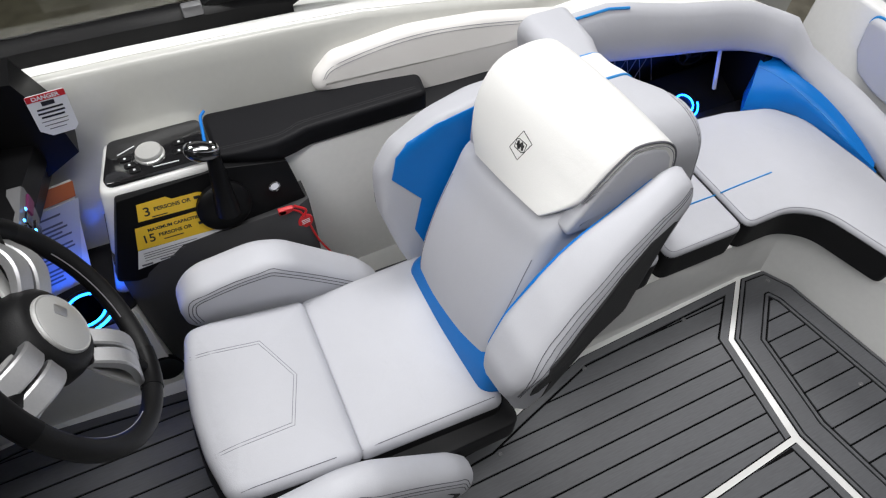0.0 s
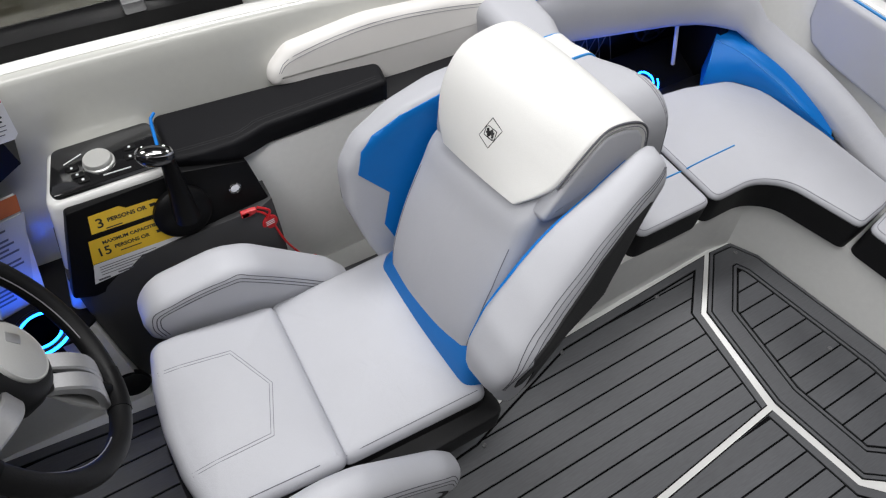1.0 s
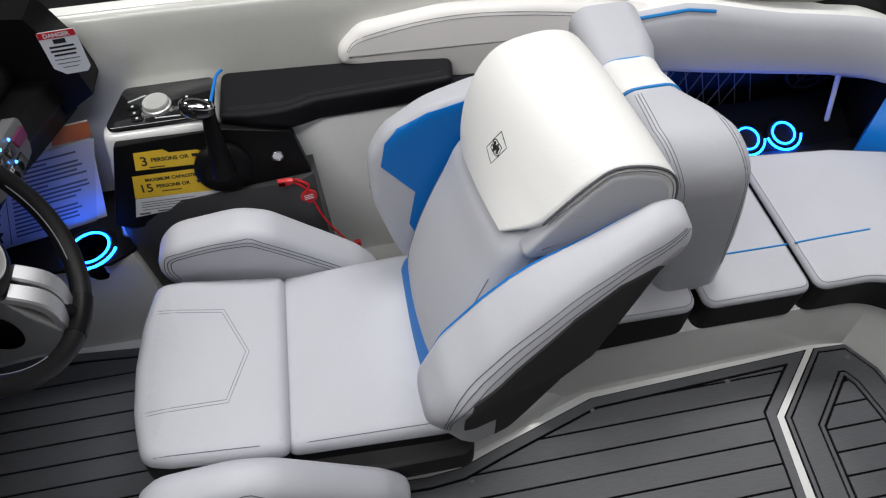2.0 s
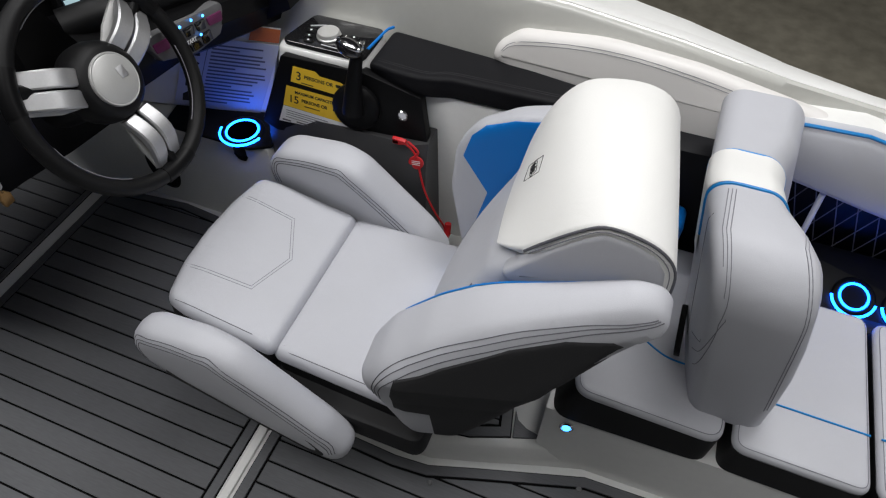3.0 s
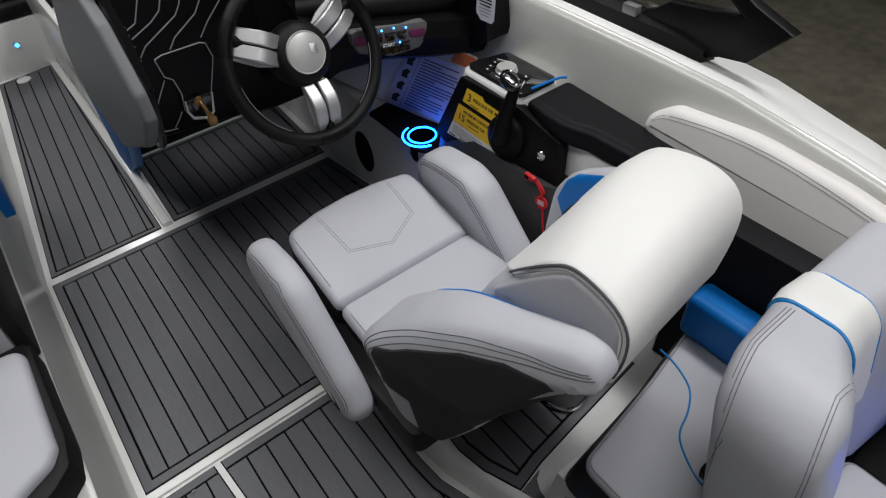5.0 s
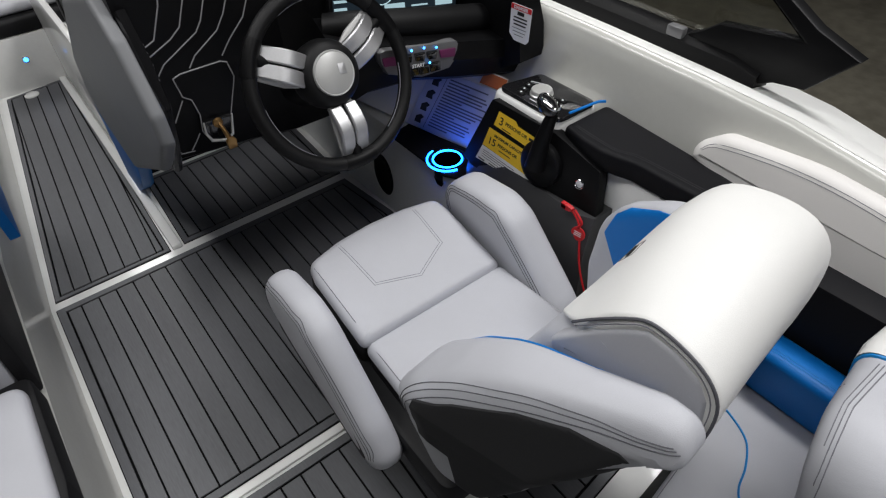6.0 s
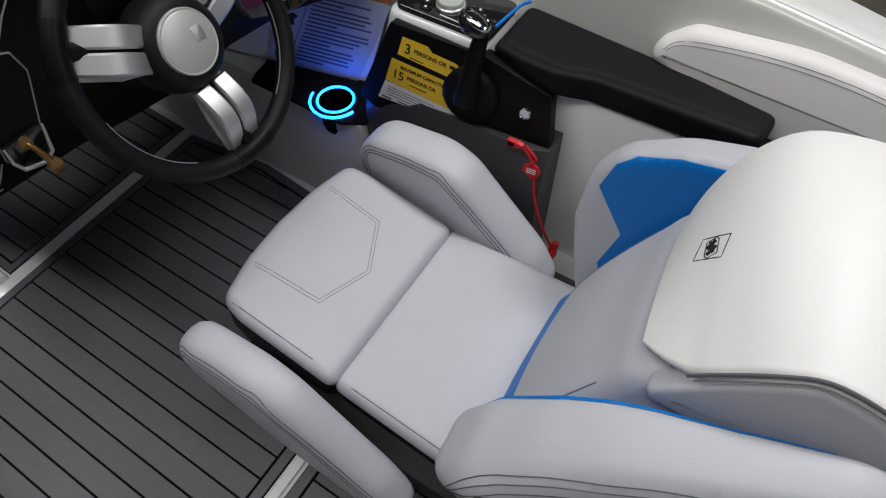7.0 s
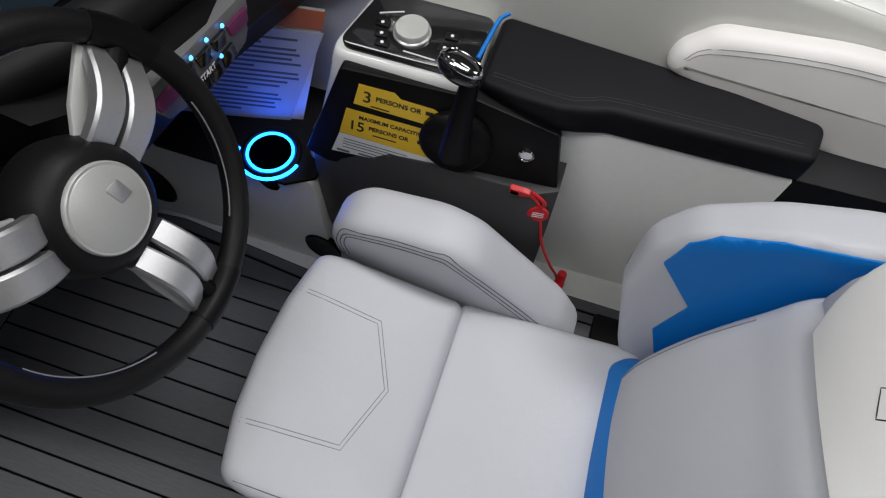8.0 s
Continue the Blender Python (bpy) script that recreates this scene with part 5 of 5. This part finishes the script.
# ---- aft starboard coaming, recess and stern ----
path = [(0.955, 1.235), (1.20, 1.225), (1.45, 1.215), (1.62, 1.19), (1.73, 1.12), (1.80, 1.00), (1.828, 0.80), (1.815, 0.45), (1.86, -0.35)]
curve = smoothline([(*q, 0) for q in path], 4)
secs = []
for i, q in enumerate(curve):
    t = (curve[min(i + 1, len(curve) - 1)] - curve[max(i - 1, 0)]).normalized()
    n = Vector((-t.y, t.x, 0))  # outboard
    if n.y < 0 and n.x < 0:
        n = -n
    f = i / (len(curve) - 1)
    zb = float(np.interp(q.x, (0.955, 1.08, 1.20, 1.40, 1.60, 1.73), (0.530, 0.510, 0.488, 0.455, 0.430, 0.415))) if q.y > 1.12 else float(np.interp(-q.y, (-1.12, -1.00, -0.80, -0.70), (0.415, 0.33, 0.29, 0.25)))
    zt = float(np.interp(q.x, (0.955, 1.15, 1.29, 1.40, 1.62, 1.73), (0.645, 0.66, 0.625, 0.60, 0.57, 0.535))) if q.y > 1.12 else float(np.interp(-q.y, (-1.12, -1.07, -1.00, -0.93, -0.736, -0.567, 0.35), (0.535, 0.46, 0.428, 0.412, 0.368, 0.325, 0.27)))
    prof = [(0.03, zb), (0.006, zb + 0.006), (-0.004, zb + 0.022), (0.0, (zb + zt) / 2), (0.018, zt - 0.025), (0.032, zt - 0.006), (0.050, zt), (0.060, zt - 0.012), (0.15, zt - 0.16), (0.15, zb - 0.10)]
    secs.append([Vector((q.x, q.y, 0)) + n * a + Vector((0, 0, z)) for a, z in prof])
coam = thing("aft_coaming", "light grey padded coaming round the stern corner", "boat backrest")
part("pad", loft(secs), GREY, coam, smooth=50)
ledge = part("gunwale_ledge", loft([[q + Vector((0, dy, dz)) for dy, dz in ((0.004, -0.004), (0.14, -0.035), (0.14, -0.06), (0.004, -0.03))] for q in [sec[6] for sec in secs if sec[6].y > 1.18]]), GEL_LIT, smooth=30)
tagged(ledge, "white moulded ledge beside the coaming", "boat hull", kind="structure")
part("piping", tube([s[5] for s in secs[:5]], 0.004, 6), NAVY, coam, "blue vinyl piping")
for low in (0.012, 0.020):
    part("seam", tube([s[4] - Vector((0, 0, low)) for s in secs[:20]], 0.001, 5), LSTITCH, coam)
rec = part("recess", loft([[(1.02, 1.215, z), (1.70, 1.20, z), (1.70, 1.34, z), (1.02, 1.34, z)] for z in (0.20, 0.205)]), PLASTIC, smooth=0)
tagged(rec, "black floor of the side storage recess", "recess", kind="structure")
rbk = part("recess_back", box(0.98, 1.335, 0.2, 1.76, 1.35, 0.56, 0), PLASTIC, smooth=0)
tagged(rbk, "black back wall of the side storage recess", "recess", kind="structure")
for nm, b in (("recess_end", (0.975, 1.22, 0.2, 0.99, 1.34, 0.55)), ("recess_end", (1.705, 1.150, 0.2, 1.735, 1.34, 0.415))):
    tagged(part(nm, box(*b, bevel=0), PLASTIC, smooth=0), "black end wall of the side storage recess", "recess", kind="structure")
shelf = thing("cup_shelf", "black shelf with three lit cup holders", "shelf")
part("board", slab([(1.06, -0.06), (1.69, -0.06), (1.69, 0.10), (1.06, 0.10)], -0.012, 0.0, 0.003, 0.01), PLASTIC, shelf, m=pose(0, 1.215, 0.262, 22, 0, 0))
part("front_lip", tube([(1.06, 1.160, 0.232), (1.69, 1.160, 0.232)], 0.009, 8), BLACK, shelf)
part("front_board", box(1.05, 1.125, 0.226, 1.72, 1.165, 0.245, 0.004), BLACK, shelf)
for x in (1.285, 1.392, 1.495):
    cup_holder(shelf, pose(x, 1.200, 0.266, 24, 0, 0), 0.035)
net = thing("cargo_net", "grey cord cargo net across the side recess", "net")
for k in range(9):
    x = 1.0 + k * 0.045
    part("cord", tube([(x, 1.325, 0.27), (x + 0.10, 1.325, 0.54)], 0.0014, 5), NETTING, net)
    part("cord", tube([(x + 0.10, 1.327, 0.27), (x, 1.327, 0.54)], 0.0014, 5), NETTING, net)
for (x0, y0, z0), (x1, y1, z1) in (((1.115, 1.245, 0.500), (1.125, 1.22, 0.30)), ((1.600, 1.245, 0.440), (1.625, 1.215, 0.275))):
    rod = thing("net_rod", "white rod holding the cargo net", "rod", "net rods")
    part("rod", tube([(x0, y0, z0), (x1, y1, z1)], 0.0065, 10), PAPER, rod)
spk = thing("speaker", "black round speaker in the side recess", "speaker")
SPM = pose(1.60, 1.332, 0.385, 90, 0, 0)
part("surround", lathe([(0.0, 0.0), (0.085, 0.0), (0.085, 0.012), (0.078, 0.016), (0.07, 0.008), (0.02, 0.002), (0.0, 0.002)], 40), PLASTIC, spk, m=SPM)
for k in range(6):
    a = math.pi * k / 3
    part("spoke", tube([(0.022 * math.cos(a), 0.022 * math.sin(a), 0.014), (0.077 * math.cos(a), 0.077 * math.sin(a), 0.014)], 0.0035, 6), CHARCOAL, spk, m=SPM)
for r in (0.022, 0.05, 0.078):
    part("ring", tube([(r * math.cos(2 * math.pi * k / 36), r * math.sin(2 * math.pi * k / 36), 0.014) for k in range(36)], 0.003, 6, closed=True), CHARCOAL, spk, m=SPM)
wedge = thing("corner_bolster", "blue vinyl wedge bolster in the stern corner", "boat cushion")
secs = []
for x, y, xt, yt, zt in ((1.620, 1.085, 1.690, 1.152, 0.398), (1.662, 1.060, 1.708, 1.095, 0.400), (1.706, 1.035, 1.726, 1.040, 0.393), (1.740, 0.995, 1.744, 0.985, 0.378), (1.762, 0.935, 1.762, 0.925, 0.361), (1.775, 0.86, 1.772, 0.86, 0.342), (1.782, 0.78, 1.788, 0.785, 0.316), (1.786, 0.715, 1.800, 0.730, 0.292)):
    secs.append([(x, y, 0.27), (x + 0.001, y + 0.001, 0.300), ((x + xt) / 2 - 0.004, (y + yt) / 2 - 0.004, (0.31 + zt) / 2), (xt, yt, zt - 0.010), (xt + 0.012, yt + 0.010, zt), (xt + 0.07, yt + 0.06, zt + 0.004), (xt + 0.07, yt + 0.06, 0.27)])
part("pad", loft(secs), BLUE, wedge, smooth=50)
part("seam", tube(smoothline([q[3] for q in secs], 4), 0.0012, 6), NAVY, wedge)
trim = part("stern_trim", pad([(-0.35, 0.20), (1.22, 0.30), (1.22, 0.60), (-0.35, 0.60)], 0.05, 0.012, 0.004, 0.0, 0.02, star=False), GEL, m=Matrix.Translation((1.95, 0, 0)) @ lay((0, 1, 0), (0, 0, 1), (-1, 0, 0)))
tagged(trim, "white moulded frame of the stern backrest", "trim", kind="structure")
sp = thing("stern_backrest", "grey quilted stern backrest with blue piping", "boat backrest")
SO = [(-0.30, 0.340), (0.637, 0.395), (0.90, 0.416), (0.972, 0.436), (1.012, 0.49), (1.030, 0.590), (-0.30, 0.590)]
SBM = Matrix.Translation((1.905, 0, 0)) @ lay((0, 1, 0), (0, 0, 1), (-1, 0, 0))
part("pad", pad(SO, 0.035, 0.015, 0.004, 0.0, 0.03, star=False), GREY, sp, m=SBM)
part("piping", tube([SBM @ Vector((*q, 0.012)) for q in inset(fillet([Vector(q) for q in SO], 0.03), -0.002)], 0.004, 6, closed=True), NAVY, sp, "blue vinyl piping")
sun = thing("sun_pad", "light grey sun pad over the stern", "boat cushion")
part("pad", pad([(1.96, -0.35), (2.7, -0.35), (2.7, 1.2), (1.96, 1.2)], 0.06, 0.02, 0.006, 0.0, 0.04, star=False), GREY, sun, m=Matrix.Translation((0, 0, 0.57)))
deck = part("aft_deck", box(1.95, -0.5, -0.7, 2.9, 1.25, 0.57, 0.01), GEL)
tagged(deck, "white moulded aft deck under the sun pad", "deck", kind="structure")
hb = thing("tower_bracket", "white folding tower bracket on the gunwale", "bracket")
part("base", pad([(1.16, 1.33), (1.56, 1.31), (1.58, 1.44), (1.20, 1.45)], 0.03, 0.01, 0.004, 0.0, 0.03, star=False), GEL, hb, m=Matrix.Translation((0, 0, 0.625)))
part("arm", pad([(1.20, 0.0), (1.24, 0.12), (1.29, 0.155), (1.60, 0.155), (1.60, 0.0)], 0.05, 0.015, 0.008, 0.0, 0.03, star=False), GEL, hb, m=Matrix.Translation((0, 1.42, 0.645)) @ XZ_OUT)
for x, z in ((1.36, 0.755), (1.40, 0.775)):
    part("bolt", lathe([(0.0, 0.0), (0.007, 0.0), (0.006, 0.003), (0.0, 0.003)], 14), PLASTIC, hb, m=pose(x, 1.37, z, 90, 0, 0))

# ---- windshield ----
ws = thing("windshield", "tinted windshield in a black frame on the gunwale", "windshield")
part("rail", loft([[(x, y - 0.03, z - 0.014), (x, y - 0.026, z + 0.018), (x, y - 0.008, z + 0.030), (x, y + 0.02, z + 0.030), (x, y + 0.03, z - 0.02)] for x, y, z in ((-1.9, 1.38, 0.775), (-1.0, 1.455, 0.762), (0.0, 1.465, 0.750), (0.30, 1.468, 0.742), (0.37, 1.472, 0.728))]), PLASTIC, ws, smooth=40)
END = [(0.12, 0.745), (0.36, 0.722), (0.40, 0.742), (0.466, 0.752), (0.545, 0.842), (0.45, 0.875), (0.30, 0.96), (0.255, 0.965), (0.43, 0.845), (0.25, 0.822), (0.215, 0.795)]
part("end_frame", slab(END, 0.0, 0.028, 0.006), PLASTIC, ws, "black end frame", m=Matrix.Translation((0, 1.485, 0)) @ XZ_OUT, smooth=30)
part("latch", box(0.135, 1.440, 0.765, 0.178, 1.462, 0.790, 0.004), SILVER, ws, "grey latch")
part("pane", slab([(-1.7, 0.78), (0.25, 0.79), (0.42, 0.846), (0.26, 0.955), (-1.7, 1.15)], 0.0, 0.005, 0), GLASS, ws, m=Matrix.Translation((0, 1.470, 0)) @ XZ_OUT, smooth=0).visible_shadow = False
dst = thing("danger_label", "white danger label with a red heading on the dash end", "label")
DM = Matrix.Translation((-0.148, 1.2505, 0.752)) @ lay((1, 0.06, 0), (0.10, 0.0, 0.995), (0.06, -1, 0))
part("paper", slab([(-0.032, -0.028), (-0.014, -0.044), (0.026, -0.044), (0.034, -0.034), (0.034, 0.050), (-0.034, 0.050)], 0.0, 0.001, 0, 0.005), PAPER, dst, smooth=0, m=DM)
part("heading", slab([(-0.033, 0.036), (0.033, 0.036), (0.033, 0.049), (-0.033, 0.049)], 0.001, 0.0016, 0), RED, dst, smooth=0, m=DM)
words("DANGER", 0.0115, PAPER, dst, DM @ Matrix.Translation((-0.024, 0.0385, 0.0018)))
for k, (w, h) in enumerate(((0.022, 0.009), (0.044, 0.0036), (0.046, 0.0036), (0.040, 0.0036), (0.046, 0.0015), (0.042, 0.0015), (0.03, 0.0015))):
    y = 0.024 - k * 0.0088
    part("print_bar", slab([(-w / 2, y), (w / 2, y), (w / 2, y + h), (-w / 2, y + h)], 0.001, 0.0016, 0), INK if k < 4 else INKGREY, dst, smooth=0, m=DM)

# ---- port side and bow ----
# white liner in the darker gelcoat, which carries the shade on this side
pl = part("port_liner", loft([[(x, y, -0.01), (x, y - 0.006, 0.01), (x, y - 0.018, 0.10), (x, y - 0.030, 0.215), (x, y - 0.05, 0.225), (x, -0.9, 0.225), (x, -0.9, -0.01)] for x, y in ((-2.5, 0.10), (-0.85, -0.022), (0.30, -0.030), (0.5, -0.32), (1.6, -0.35))]), GEL_SHADED, smooth=40)
tagged(pl, "white moulded liner along the port side, toned down for shade", "boat liner", kind="structure")
pb = thing("bench_cushion", "light grey port bench cushion with black skirt", "boat cushion", "bench cushions")
PO = [(-0.265, -0.070), (0.055, -0.073), (0.088, -0.092), (0.20, -0.30), (0.20, -0.70), (-0.265, -0.70)]
part("skirt", slab([(-0.300, -0.058), (0.02, -0.054), (0.100, -0.064), (0.135, -0.10), (0.26, -0.30), (0.26, -0.70), (-0.300, -0.70)], 0.226, 0.300, 0.01, 0.03), BLACK, pb, "black vinyl skirt")
part("top_pad", pad(PO, 0.04, 0.02, 0.004, 0.0, 0.04, star=False), GREY, pb, m=Matrix.Translation((0, 0, 0.285)))
pbk = thing("port_backrest", "grey port backrest with black and blue sides", "boat backrest")
part("pad", box(-0.60, -0.70, 0.226, -0.30, -0.085, 0.50, 0.03, 4), GREY, pbk)
part("side", slab([(-0.66, 0.226), (-0.30, 0.226), (-0.32, 0.42), (-0.62, 0.55), (-0.9, 0.60), (-0.95, 0.226)], 0.0, 0.03, 0.006, 0.02), BLACK, pbk, "black vinyl side", m=Matrix.Translation((0, -0.085, 0)) @ XZ_IN)
part("blue_panel", slab([(-1.35, 0.226), (-0.98, 0.226), (-0.96, 0.36), (-1.25, 0.60)], 0.0, 0.03, 0.006, 0.01), BLUE, pbk, "blue vinyl panel", m=Matrix.Translation((0.05, -0.013, 0)) @ XZ_IN)
bow = part("bow_riser", slab([(0.05, -0.01), (0.60, -0.01), (0.56, 0.245), (0.12, 0.245)], 0, 0.03, 0.008), GEL, m=Matrix.Translation((-2.46, 0, 0)) @ YZM)
tagged(bow, "white moulded riser at the end of the walkway", "riser", kind="structure")
bc = thing("bow_cushion", "black vinyl bow cushion edge over the riser", "boat cushion")
part("pad", box(-3.1, -0.4, 0.245, -2.43, 0.80, 0.32, 0.02, 3), BLACK, bc)
part("top", box(-3.1, -0.4, 0.322, -2.47, 0.80, 0.37, 0.02, 3), GREY, bc)
bhd = part("bow_liner", box(-3.2, -0.9, -0.02, -3.1, 1.4, 0.8, 0.01), GEL)
tagged(bhd, "white moulded bow liner", "boat liner", kind="structure")


def courtesy(m):
    t = thing("courtesy_light", "small lit blue courtesy light in a steel bezel", "courtesy light", "courtesy lights")
    part("bezel", lathe([(0.0, 0.0), (0.0155, 0.0), (0.0155, 0.003), (0.012, 0.005), (0.0105, 0.003), (0.0, 0.003)], 28), POLISH, t, m=m)
    part("lens", lathe([(0.0, 0.003), (0.0095, 0.003), (0.007, 0.0065), (0.0, 0.008)], 20), LEDW, t, "lit blue lens", m=m)


courtesy(pose(0.753, 0.7015, 0.163, 78, 0, 8))
courtesy(pose(-2.428, 0.285, 0.138, 0, 90, 0))
dr = thing("deck_drain", "white round drain cap on the walkway mat", "drain cap")
part("cap", lathe([(0.0, 0.0), (0.032, 0.0), (0.032, 0.004), (0.027, 0.007), (0.0, 0.008)], 28), GEL, dr, m=Matrix.Translation((-2.36, 0.235, 0.0)))
first = None
for x, y in ((0.159, 0.529), (0.50, 0.53), (0.823, 0.641), (1.175, 0.651), (1.494, 0.285), (0.125, 0.085), (1.50, 0.655)):
    if first is None:
        first = thing("mat_snap", "small steel snap stud in the foam mat", "snap", "mat snaps")
        part("stud", lathe([(0.0, 0.0), (0.0065, 0.0), (0.0065, 0.0012), (0.0045, 0.0026), (0.003, 0.002), (0.0, 0.0014)], 18), SILVER, first)
        first.matrix_basis = Matrix.Translation((x, y, 0.0))
    else:
        copy_thing(first, Matrix.Translation((x, y, 0.0)))
slot = thing("seat_slide", "black seat slide with a polished edge on the step", "seat slide")
part("plate", slab([(0.42, 0.83), (0.532, 0.865), (0.561, 0.877), (0.584, 0.913), (0.556, 1.062), (0.545, 1.10), (0.42, 1.10)], 0.084, 0.092, 0.003, 0.01), PLASTIC, slot)
part("edge", tube(smoothline([(0.532, 0.863, 0.092), (0.562, 0.876, 0.092), (0.583, 0.905, 0.092), (0.576, 0.96, 0.092), (0.557, 1.062, 0.092), (0.540, 1.095, 0.092)]), 0.004, 8), POLISH, slot)
